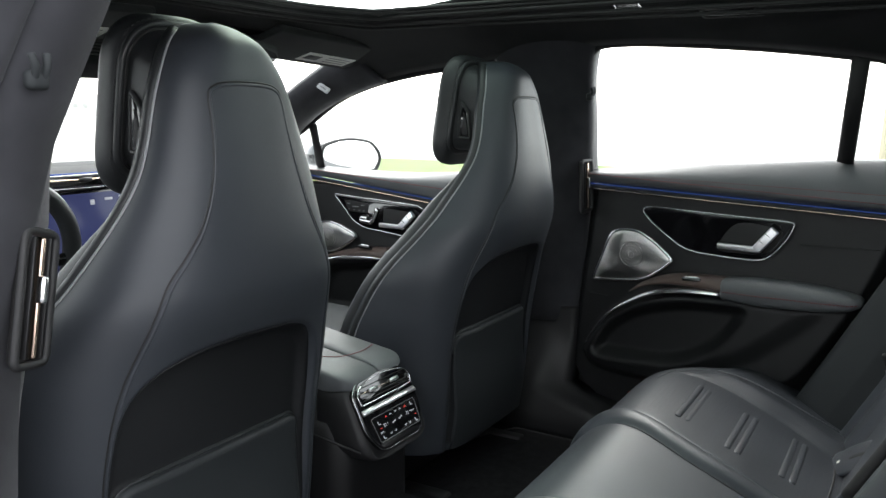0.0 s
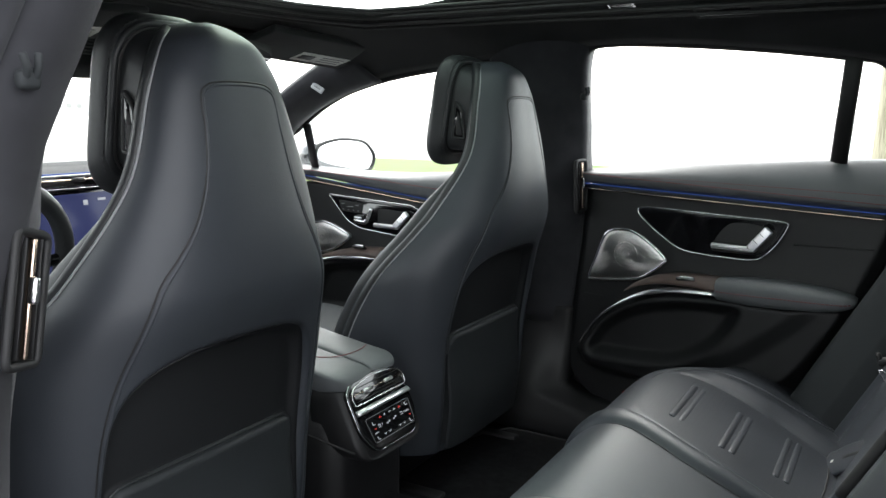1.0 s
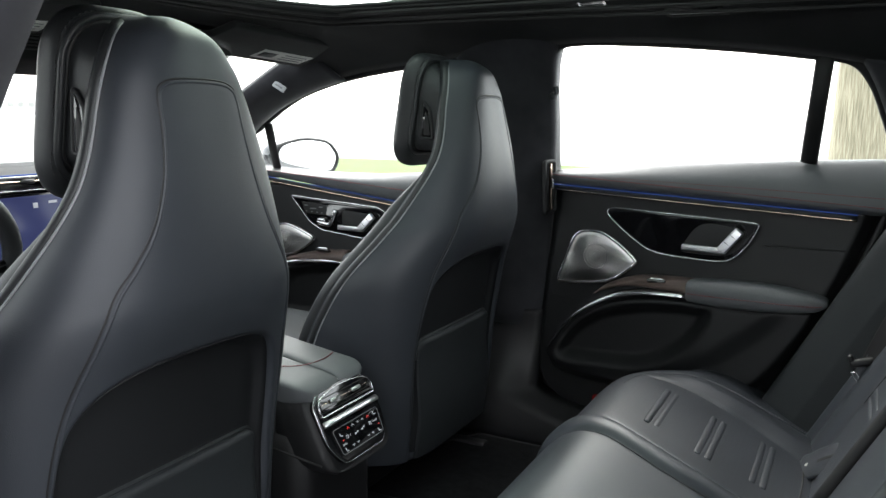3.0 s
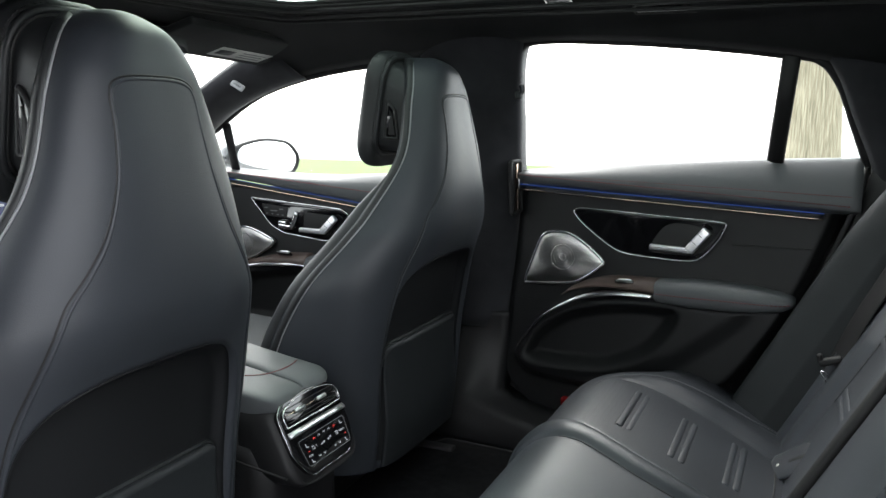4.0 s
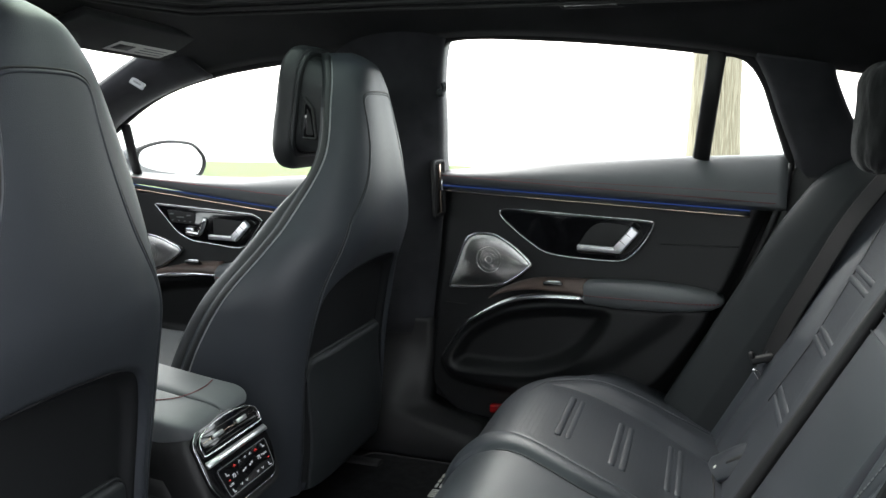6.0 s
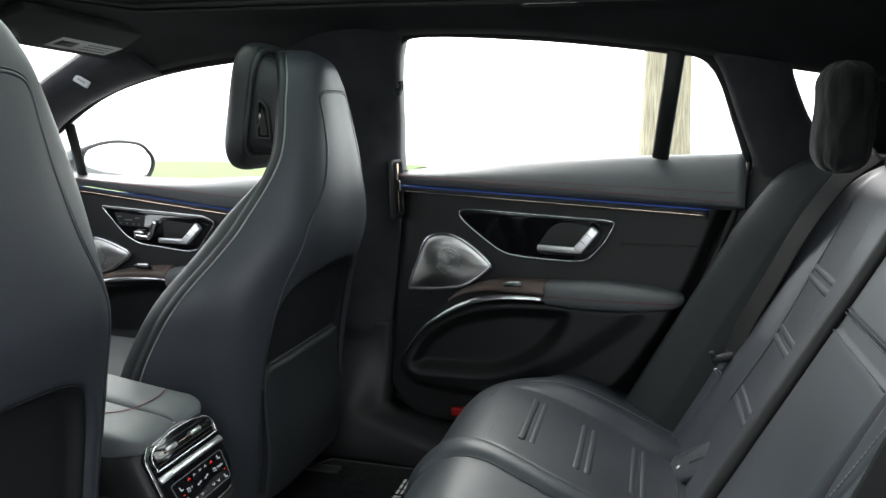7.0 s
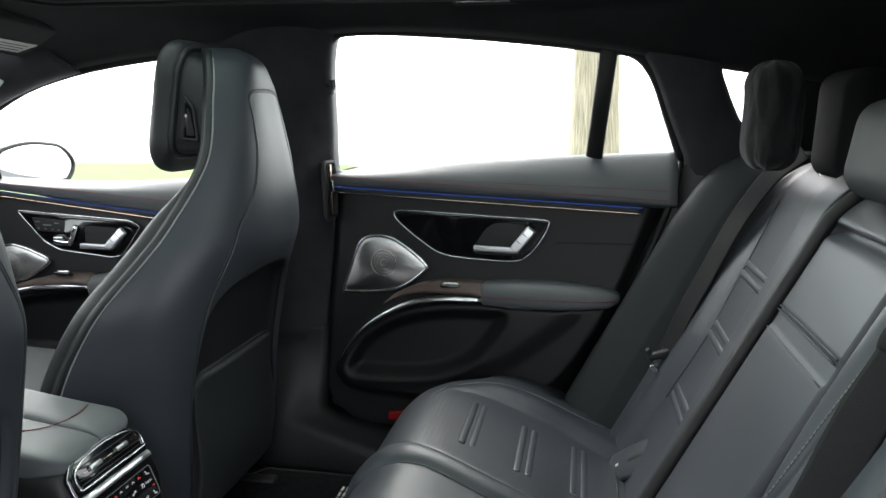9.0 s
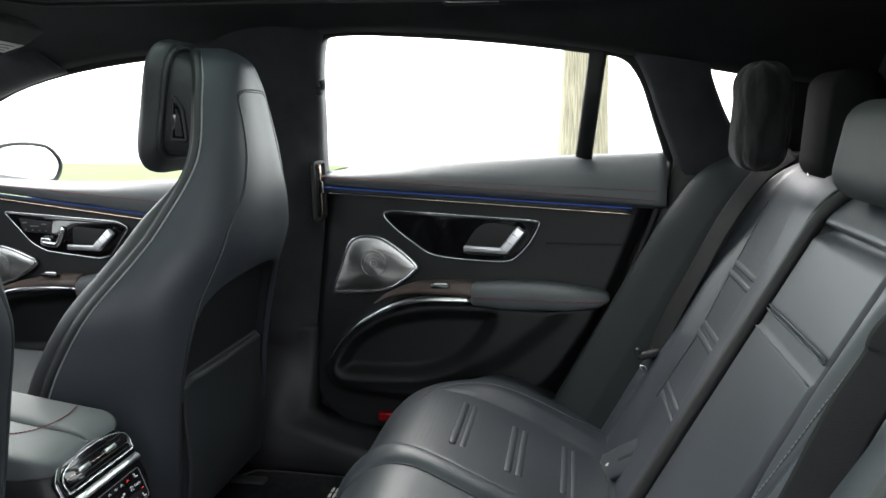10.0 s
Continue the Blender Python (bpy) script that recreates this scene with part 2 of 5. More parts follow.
sheet("ground", 0, 0, 0.0, 900, 900, 12, PAVING, "pale concrete paving in overcast light", "ground")
# unseen dark patch added so less light bounces up into the cabin
sheet("driveway", -0.6, 0, 0.012, 3.8, 9.0, 8, ASPHALT, "unseen dark asphalt patch added to cut light bounced into the cabin", "driveway")
sheet("lawn", 12.6, 8.5, 0.03, 4.2, 3.8, 40, GRASS, "bright green mown lawn beyond the paving", "lawn", 0.03)

tree = thing("tree", "tall tree with a mossy grey-brown trunk", "tree", at=(6.0, -0.22, 0))


def limb(p, q, r0, r1, bend, n=10, seed=0):
    p, q = np.array(p, float), np.array(q, float)
    pts, rs = [], []
    for i in range(n + 1):
        t = i / n
        w = np.array([noise.noise((seed, t * 2.2, 3)), noise.noise((seed, t * 2.2, 9)), 0])
        pts.append(p + (q - p) * t + bend * w * min(1, 3 * t))
        rs.append(r0 + (r1 - r0) * t)
    return pts, rs


def trunk_mesh():
    rings = []
    for i in range(61):
        z = 7.0 * i / 60
        r = 0.205 + 0.14 * math.exp(-z * 2.6) - 0.012 * z
        ring = []
        for k in range(48):
            a = 2 * math.pi * k / 48
            f = 1 + 0.06 * noise.noise((2.2 * math.cos(a), 2.2 * math.sin(a), z * 0.5)) + 0.05 * noise.noise((9 * math.cos(a), 9 * math.sin(a), z * 1.1))
            ring.append((r * f * math.cos(a), r * f * math.sin(a), z))
        rings.append(ring)
    return loft(rings)


mesh("trunk", *trunk_mesh(), BARK, tree)
twigs = []
for k in range(7):
    a = k * 2.4
    q = (2.6 * math.cos(a), 2.6 * math.sin(a), 8.2 + 0.5 * (k % 3))
    pts, rs = limb((0, 0, 4.6 + 0.32 * k), q, 0.09, 0.02, 0.6, seed=k)
    mesh("limb", *tube(pts, rs), BARK, tree)
    for j in range(9):
        b = pts[4 + j % 6]
        pts2, rs2 = limb(b, b + np.array((1.2 * math.cos(a + j), 1.2 * math.sin(a + j), 0.9)), 0.018, 0.004, 0.3, 5, seed=20 + k * 9 + j)
        twigs.append(tube(pts2, rs2, sides=5))
tagged(mesh("crown", *merged(*twigs), BARK, tree, "bare branching twigs"), kind="stuff")

for x, y, w, h in ((140, 190, 16, 5.0), (96, 240, 12, 4.2)):
    house = thing("low_building", "pale low building far across the open ground", "building", "far buildings", (x, y, 0))
    mesh("wall", *rbox(0, 0, h / 2, 7, w, h, 0.05), RENDERED, house)
    mesh("roof", *rbox(0, 0, h + 0.2, 7.8, w + 0.8, 0.4, 0.05), RENDERED, house)
    for j in range(4):
        mesh("window", *rbox(-3.5, -w / 2 + w * (j + 0.5) / 4, h * 0.5, 0.12, w * 0.14, 1.3, 0.02), PAVING, house)


# unseen wall added to block low light entering from the left
tagged(mesh("shade_wall_west", *rbox(-3.6, 0.0, 0.70, 0.25, 13.0, 1.4, 0.02), WALL), "unseen grey wall added to block low light from the left", "wall", kind="structure")


# ---- the car's cabin ----
def sx(y):
    """Half width of the cabin at the window sill."""
    return 0.682 + 0.15 * min(y, 0.42)


def gx(y, z):
    """Half width of the cabin at the windows, which lean inwards."""
    return sx(y) - 0.5 * (z - 1.05)


TOP = crv([(-0.62, 1.215), (-0.42, 1.247), (-0.237, 1.279), (-0.168, 1.292), (-0.022, 1.311), (0.141, 1.326), (0.32, 1.331), (0.50, 1.320),
           (0.70, 1.299), (0.80, 1.289), (0.90, 1.275), (1.0, 1.2545), (1.10, 1.225), (1.20, 1.180), (1.29, 1.130)], 6)


def top(y):
    """Height of the windows' upper edge."""
    return float(np.interp(y, TOP[:, 0], TOP[:, 1]))


MID = crv([(-0.70, 1.370), (-0.42, 1.405), (-0.10, 1.430), (0.20, 1.437), (0.465, 1.427), (0.61, 1.411), (0.763, 1.393), (0.98, 1.360), (1.10, 1.335)], 6)


def roof_z(x, y):
    edge = gx(y, top(y))
    mid = float(np.interp(y, MID[:, 0], MID[:, 1]))
    t = min(1, abs(x) / edge)
    return top(y) + (mid - top(y)) * (1 - t ** 3.2)


def car_side(pts, s, out=0.0):
    """Points (y, z) of the window plane, laid into the right (s = 1) or left side."""
    return [(s * (gx(y, z) + out), y, z) for y, z in pts]


SUN_X, SUN_F, SUN_B = 0.325, 0.825, -0.30


def roof_bow(x, y):
    """Draws the front edge of the roof opening back towards its corners."""
    return y - 0.085 * min(1.0, abs(x) / SUN_X) ** 3 * math.exp(-((y - SUN_F) / 0.07) ** 2) * (1 - float(smooth(abs(x), SUN_X, SUN_X + 0.08)))



headliner_x = sorted(set([-1, 1] + list(np.linspace(-1, 1, 41))))
ys = sorted(set(list(np.linspace(-0.70, 0.99, 62)) + [SUN_F, SUN_B]))
V, F, cols = [], [], 47
for y in ys:
    e = gx(y, top(y))
    xs = np.concatenate([np.linspace(-e, -SUN_X, 14), np.linspace(-SUN_X, SUN_X, 19), np.linspace(SUN_X, e, 14)])
    V += [(x, roof_bow(x, y), roof_z(x, roof_bow(x, y))) for x in xs]
F = []
for i in range(len(ys) - 1):
    for j in range(cols - 1):
        if SUN_B <= ys[i] < SUN_F and 14 <= j < 32:
            continue
        F.append((i * cols + j, i * cols + j + 1, (i + 1) * cols + j + 1, (i + 1) * cols + j))
ceiling = tagged(mesh("ceiling", V, F, HEADLINER), "black microfibre headliner with a glass roof opening", "headliner", kind="structure")
sol = ceiling.modifiers.new("thickness", "SOLIDIFY")
sol.thickness, sol.offset = 0.008, 1.0

glass_roof = thing("glass_roof", "panoramic glass roof panel in a black frame", "sunroof", kind="structure")
corner = rnd([(-SUN_X, SUN_B), (SUN_X, SUN_B), (SUN_X, SUN_F), (0.2, SUN_F), (0, SUN_F), (-0.2, SUN_F), (-SUN_X, SUN_F)], (0.09, 0.09, 0.2, 0.3, 0.3, 0.3, 0.2), 6)
for dz, r, rr in ((0.002, 0.0055, 0.010), (0.008, 0.0045, 0.004), (0.012, 0.004, -0.004), (-0.0015, 0.0045, 0.038), (-0.001, 0.0035, 0.062)):
    k = [(x * (1 + rr / SUN_X), 0.2625 + (roof_bow(x, y) - 0.2625) * (1 + rr / 0.56)) for x, y in corner]
    mesh("frame", *tube([(x, y, roof_z(x, y) + dz) for x, y in k], r, closed=True, up=(0, 0, 1)), RUBBER, glass_roof)
pane = mesh("pane", *rbox(0, 0.26, 1.462, 0.84, 1.32, 0.004, 0.001, 1), ROOF_GLASS, glass_roof)

floor = tagged(mesh("floor", *slab(np.array([[(x, y, FLOOR - 0.012 + 0.10 * math.exp(-(x / 0.10) ** 2) * (y < 0.6)) for y in np.linspace(-0.6, 1.8, 40)] for x in np.linspace(-0.72, 0.72, 40)]), (0, 0, -0.12)), CARPET),
               "black carpeted cabin floor", "floor", kind="structure")
tagged(mesh("firewall", *rbox(0, 1.84, 0.67, 1.5, 0.06, 0.68, 0.02), CARPET), "black front bulkhead under the dashboard", "bulkhead", kind="structure")
tagged(mesh("rear_bulkhead", *rbox(0, -0.68, 0.74, 1.36, 0.05, 0.70, 0.02), CARPET), "black bulkhead behind the rear bench", "bulkhead", kind="structure")
tagged(mesh("rear_wall", *rbox(0, -0.66, 1.225, 1.24, 0.04, 0.37, 0.02), HEADLINER), "black trim behind the rear headrests", "trim", kind="structure")
tagged(mesh("parcel_shelf", *rbox(0, -0.60, 1.045, 1.22, 0.16, 0.02, 0.008), HEADLINER), "black rear shelf behind the bench", "shelf", kind="structure")


def strip_between(front, rear, s, n, inward, thick, name, material, label, cat, bow=2.5):
    """A pillar's trim between two lines of (y, z), bulging inwards."""
    A, B = crv(front, 6), crv(rear, 6)
    P = np.zeros((len(A), n, 3))
    for i in range(len(A)):
        for j in range(n):
            t = j / (n - 1)
            y, z = A[i] + (B[i] - A[i]) * t
            base = gx(y, z) if z > 1.05 else sx(y)
            depth = float(np.interp(z, *inward)) if isinstance(inward, tuple) else inward
            wide = float(np.interp(z, (1.05, 1.15, 1.30), (0.0, 0.025, 0.042))) if s < 0 else 0.0
            P[i, j] = (s * (base + wide - depth * (1 - abs(2 * t - 1) ** bow)), y, z)
    return tagged(mesh(name, *slab(P, (s * thick, 0, 0)), material), label, cat, kind="structure")


for s, side in ((1, "right"), (-1, "left")):
    # centre pillar: upper trim with a rounded edge by the rear window, and a flared foot
    strip_between([(0.322 if s > 0 else 0.350, 1.378), (0.364, 1.295), (0.387, 1.15), (0.400, 1.05), (0.41 if s > 0 else 0.432, 0.85), (0.43 if s > 0 else 0.455, 0.66)],
                  [(0.62, 1.378), (0.60, 1.29), (0.565, 1.15), (0.56, 1.05), (0.58, 0.85), (0.62, 0.66)], s, 31, ((0.66, 0.83, 0.92, 1.06, 1.15, 1.30), (0.03, 0.035, 0.055, 0.066, 0.040, 0.030) if s > 0 else (0.0, 0.012, 0.036, 0.066, 0.040, 0.030)), 0.05 if s > 0 else 0.078,
                  "pillar_trim", SUEDE, "dark grey microfibre trim on the car's centre pillar", "pillar trim", 2.1)
    P = np.zeros((26, 17, 3))
    for i in range(26):
        z = 0.70 - (0.70 - FLOOR) * i / 25
        flare = 0.11 * smooth(0.70 - z, 0.02, 0.28)
        for j in range(17):
            t = j / 16
            y = 0.42 - 0.5 * smooth(0.66 - z, 0.15, 0.25) + t * (0.28 + 0.5 * smooth(0.66 - z, 0.15, 0.25))
            P[i, j] = (s * (sx(y) - 0.02 - flare * (0.35 + 0.65 * smooth(t, 0, 0.3)) * (1 - 0.25 * smooth(t, 0.7, 1))), y, z)
    tagged(mesh("pillar_foot", *slab(P, (s * 0.06, 0, 0)), PLASTIC), "grained black plastic foot of the centre pillar", "pillar trim", kind="structure")
    tagged(mesh("sill_trim", *merged(rbox(s * 0.70, 0.02, FLOOR + 0.012, 0.12, 0.95, 0.07, 0.02), rbox(s * 0.70, 1.15, FLOOR + 0.012, 0.12, 0.95, 0.07, 0.02)), PLASTIC),
           "black plastic door sill trim", "sill", kind="structure")
    # rear pillar and the trim beside the bench
    back = 0.0 if s > 0 else 0.14
    strip_between([(-0.245 - back, 1.285), (-0.272 - back, 1.238), (-0.30 - back, 1.17), (-0.331 - back, 1.10), (-0.345 - back, 1.06)], [(-0.380 - back, 1.262), (-0.388 - back, 1.235), (-0.420 - back, 1.17), (-0.465 - back, 1.10), (-0.48 - back, 1.06)], s, 13, 0.02, 0.05,
                  "rear_pillar_trim", SUEDE, "dark grey microfibre trim on the rear pillar", "pillar trim")
    tagged(mesh("rear_side_trim", *slab(np.array([[(s * (0.615 - 0.02 * j / 8 + 0.02 * (1.1 - z)), -0.345 - 0.045 * j + 0.25 * (1.1 - z), z) for j in range(9)] for z in np.linspace(1.105, 0.55, 14)]), (s * 0.06, 0, 0)), PLASTIC),
           "black plastic trim beside the rear bench", "trim", kind="structure")
    tagged(mesh("rear_quarter_trim", *slab(np.array([[(s * (gx(y, z) + 0.01), y, z) for y in np.linspace(-0.50, -0.70, 6)] for z in np.linspace(1.05, 1.26, 5)]), (s * 0.05, 0, 0)), HEADLINER),
           "black trim beside the rear screen", "trim", kind="structure")
    tagged(mesh("body_side", *slab(np.array([[(s * (0.74 - 0.10 * smooth(-y, 0.0, 0.6)), y, z) for y in np.linspace(0.05 if s > 0 else -0.45, -0.70, 12)] for z in np.linspace(FLOOR - 0.02, 1.0, 6)]), (s * 0.05, 0, 0)), RUBBER),
           "black door frame and wheel arch beside the rear bench", "body side", kind="structure")
    tagged(mesh("quarter_panel", *slab(np.array([[(s * (0.69 - 0.08 * smooth(-y, 0.3, 0.6)), y, z) for y in np.linspace(-0.31, -0.70, 8)] for z in (0.95, 1.02, 1.085)]), (s * 0.05, 0, 0)), RUBBER),
           "black inner quarter panel below the rear pillar", "body side", kind="structure")
    # roof rail over the doors
    rail = [(s * (gx(y, top(y)) + 0.020), y, top(y) + 0.0245) for y in np.linspace(-0.64, 1.0, 60)]
    tagged(mesh("roof_rail_trim", *tube(rail, 0.024, up=(0, 0, 1), sides=12), HEADLINER), "black trim along the roof rail over the windows", "trim", kind="structure")
    # front pillar between windscreen and door window
    A = crv([(0.62, 1.52, 1.04), (0.60, 1.42, 1.10), (0.575, 1.30, 1.17), (0.555, 1.186, 1.234), (0.545, 1.061, 1.300), (0.53, 0.97, 1.345)], 6)
    B = crv([(0.775, 1.46, 1.00), (0.740, 1.36, 1.075), (0.700, 1.25, 1.145), (0.678, 1.155, 1.194), (0.655, 1.045, 1.233), (0.640, 0.93, 1.262)], 6)
    P = np.array([[(A[i] + (B[i] - A[i]) * t - np.array((0.5, 0.6, 0.5)) * 0.030 * (1 - abs(2 * t - 1) ** 3)) * np.array((s, 1, 1)) for t in np.linspace(0, 1, 13)] for i in range(len(A))])
    tagged(mesh("front_pillar_trim", *slab(P, (s * 0.02, 0.02, 0.01)), SUEDE), "dark microfibre trim on the windscreen pillar", "pillar trim", kind="structure")

edge_line = crv([(0.350, 1.378), (0.364, 1.295), (0.387, 1.15), (0.400, 1.05), (0.412, 0.97)], 8)
P = np.zeros((len(edge_line), 12, 3))
for i, (y, z) in enumerate(edge_line):
    x0 = (gx(y, z) if z > 1.05 else sx(y)) + float(np.interp(z, (1.05, 1.15, 1.30), (0.0, 0.025, 0.042))) + 0.074
    for j in range(12):
        a = radians(90 * j / 11)
        P[i, j] = (-(x0 + 0.062 * math.sin(a)), y - 0.002 + 0.075 * (1 - math.cos(a)), z)
tagged(mesh("pillar_edge_trim", *slab(P, (0.012, 0.02, 0)), SUEDE), "rounded grey outer edge of the centre pillar trim", "pillar trim", kind="structure")
tagged(mesh("sill_body", *rbox(0.80, 0.35, 0.50, 0.06, 1.2, 0.50, 0.02), RUBBER), "black car sill outside the door", "body side", kind="structure")
screen = np.array([[(u * (0.57 + 0.16 * t), 1.09 + 0.66 * t - 0.08 * u * u, 1.335 - 0.33 * t - 0.02 * u * u) for u in np.linspace(-1, 1, 15)] for t in np.linspace(0, 1, 10)])
windscreen = thing("windscreen", "clear curved windscreen with a dark upper edge", "windscreen", kind="structure")
pane = mesh("pane", *slab(screen, (0, 0.003, 0.004)), GLASS, windscreen)
pane.visible_shadow = False
header = np.array([[(u * 0.46, 0.985 + 0.05 * t - 0.03 * u * u, roof_z(u * 0.46, 0.98) - 0.004 - 0.010 * t * (1 - u * u)) for u in np.linspace(-1, 1, 25)] for t in np.linspace(0, 1, 8)])
tagged(mesh("header_trim", *slab(header, (0, 0.01, 0.02)), HEADLINER), "black trim over the windscreen", "trim", kind="structure")


# ---- doors ----
def dx(y):
    return 0.682 + 0.15 * y if y < 0.45 else 0.7495


def dpts(pts, s=1, off=0.0):
    """Points (y, z) or (y, z, height) on the door's plane; height is counted into the cabin."""
    return [(s * (dx(p[0]) - off - (p[2] if len(p) > 2 else 0)), p[0], p[1]) for p in pts]


IN = (-1, 0.15, 0)   # into the cabin, from the right-hand doors


def door_skin(front, rear, arch, pocket, swoosh, z0, z1, rows=110, cols=120, rim=0.030, deep=0.040):
    """The moulded lower panel of a right-hand door: a swelling under the arch and a map pocket sunk into it."""
    P = np.zeros((rows, cols, 3))
    zs = np.linspace(z0, z1, rows)
    Y, Z = np.zeros((rows, cols)), np.zeros((rows, cols))
    for i, z in enumerate(zs):
        yf, yr = np.interp(z, front[:, 1], front[:, 0]), np.interp(z, rear[:, 1], rear[:, 0])
        Y[i], Z[i] = np.linspace(yf, yr, cols), z
    h = rim * smooth(sdist(Y, Z, arch), -0.004, 0.022)
    h -= deep * smooth(sdist(Y, Z, pocket), -0.014, 0.022)
    h += 0.014 * smooth(sdist(Y, Z, swoosh), -0.02, 0.03)
    h += 0.012 * smooth(1.0 - Z, 0.0, 0.25)
    edge = np.minimum(np.linspace(0, 1, cols), np.linspace(1, 0, cols))
    h -= 0.020 * (1 - smooth(edge, 0, 0.035))[None, :]
    for i in range(rows):
        for j in range(cols):
            P[i, j] = (dx(Y[i, j]) - h[i, j], Y[i, j], Z[i, j])
    return slab(P, (0.05, 0, 0))


rear_door = thing("rear_door", "closed rear car door with grey leather sill, speaker, grab handle and armrest", "car door", at=(0, 0, 0))
front_l = crv([(0.31, 0.478), (0.375, 0.490), (0.425, 0.535), (0.437, 0.58), (0.425, 0.72), (0.41, 0.85), (0.398, 1.045)], 6)
rear_l = crv([(-0.03, 0.478), (-0.09, 0.55), (-0.129, 0.615), (-0.184, 0.717), (-0.248, 0.852), (-0.297, 0.991), (-0.312, 1.045)], 6)
arch_line = crv([(0.400, 0.600), (0.390, 0.622), (0.348, 0.684), (0.306, 0.725), (0.227, 0.772), (0.15, 0.792), (0.058, 0.797)], 7)
arch = np.vstack([arch_line, crv([(0.058, 0.797), (-0.10, 0.80), (-0.21, 0.80), (-0.175, 0.71), (-0.09, 0.60), (0.05, 0.555), (0.22, 0.55), (0.36, 0.56), (0.400, 0.600)], 6)])
pocket = rnd([(0.366, 0.604), (0.330, 0.680), (0.245, 0.735), (0.13, 0.762), (0.004, 0.765), (0.022, 0.722), (0.058, 0.675), (0.105, 0.640), (0.165, 0.616), (0.25, 0.607)], 0.4, 4)
swoosh = crv([(0.372, 0.590), (0.209, 0.598), (0.042, 0.635), (-0.055, 0.700), (-0.14, 0.79), (-0.02, 0.80), (0.2, 0.78), (0.33, 0.70)], 6, True)
mesh("door_skin", *door_skin(front_l, rear_l, arch, pocket, swoosh, 0.478, 1.012), DOOR_SKIN, rear_door)


def ledge(front_y, rear_y, low, mid, high, s=1, n=40, thick=0.10):
    """The padded sill of a right-hand door: a swept section from the light strip up and over to the glass."""
    P = []
    for y in np.linspace(front_y, rear_y, n):
        a, b, c = low(y), mid(y), high(y)
        sec = crv([(0.004, a), (0.020, a + 0.006), (0.030, b), (0.022, b + (c - b) * 0.5), (0.000, c - 0.004), (-0.020, c), (-0.06, c - 0.002)], 5)
        P.append([(dx(y) - q[0], y, q[1]) for q in sec])
    return slab(np.array(P), (0.06, 0, -0.004))


def line(a, b):
    return lambda y: a[1] + (b[1] - a[1]) * (y - a[0]) / (b[0] - a[0])


def lit_sill(door, low, mid, high, y0, y1, led_end):
    mesh("sill_pad", *ledge(y0, y1, low, mid, high), LEATHER_LIGHT, door, "light grey leather sill pad")
    up = lambda p: IN
    ysn = np.linspace(y0 - 0.004, y1 + 0.012, 60)
    mesh("red_stitching", *stitches([(dx(y) - 0.0308, y, mid(y) + 0.002) for y in ysn], 0.0009, 0.007, 0.0007), RED_STITCH, door, "red contrast stitching")
    mesh("upper_stitching", *stitches([(dx(y) - 0.0278, y, mid(y) + 0.22 * (high(y) - mid(y))) for y in ysn], 0.0008, 0.007, 0.0007), RED_STITCH, door, "red contrast stitching")
    ysl = np.linspace(y0 - 0.002, led_end, 50)
    mesh("light_strip", *ribbon([(dx(y) - 0.013, y, low(y) - 0.001) for y in ysl], 0.0017, 0.004, up), BLUE_LED, door, "blue ambient light strip")
    mesh("groove", *ribbon([(dx(y) - 0.010, y, low(y) - 0.008) for y in ysl], 0.012, 0.006, up), RUBBER, door)
    mesh("copper_line", *ribbon([(dx(y) - 0.014, y, low(y) - 0.0125) for y in ysl], 0.0030, 0.0030, (-0.7, 0.1, 0.7)), BRONZE, door, "thin copper trim line")


low = line((0.398, 1.017), (-0.264, 0.993))
mid = line((0.396, 1.038), (-0.296, 1.008))
high = lambda y: float(np.interp(y, [-0.33, -0.129, 0.13, 0.40], [1.102, 1.092, 1.074, 1.048]))
lit_sill(rear_door, low, mid, high, 0.397, -0.325, -0.262)


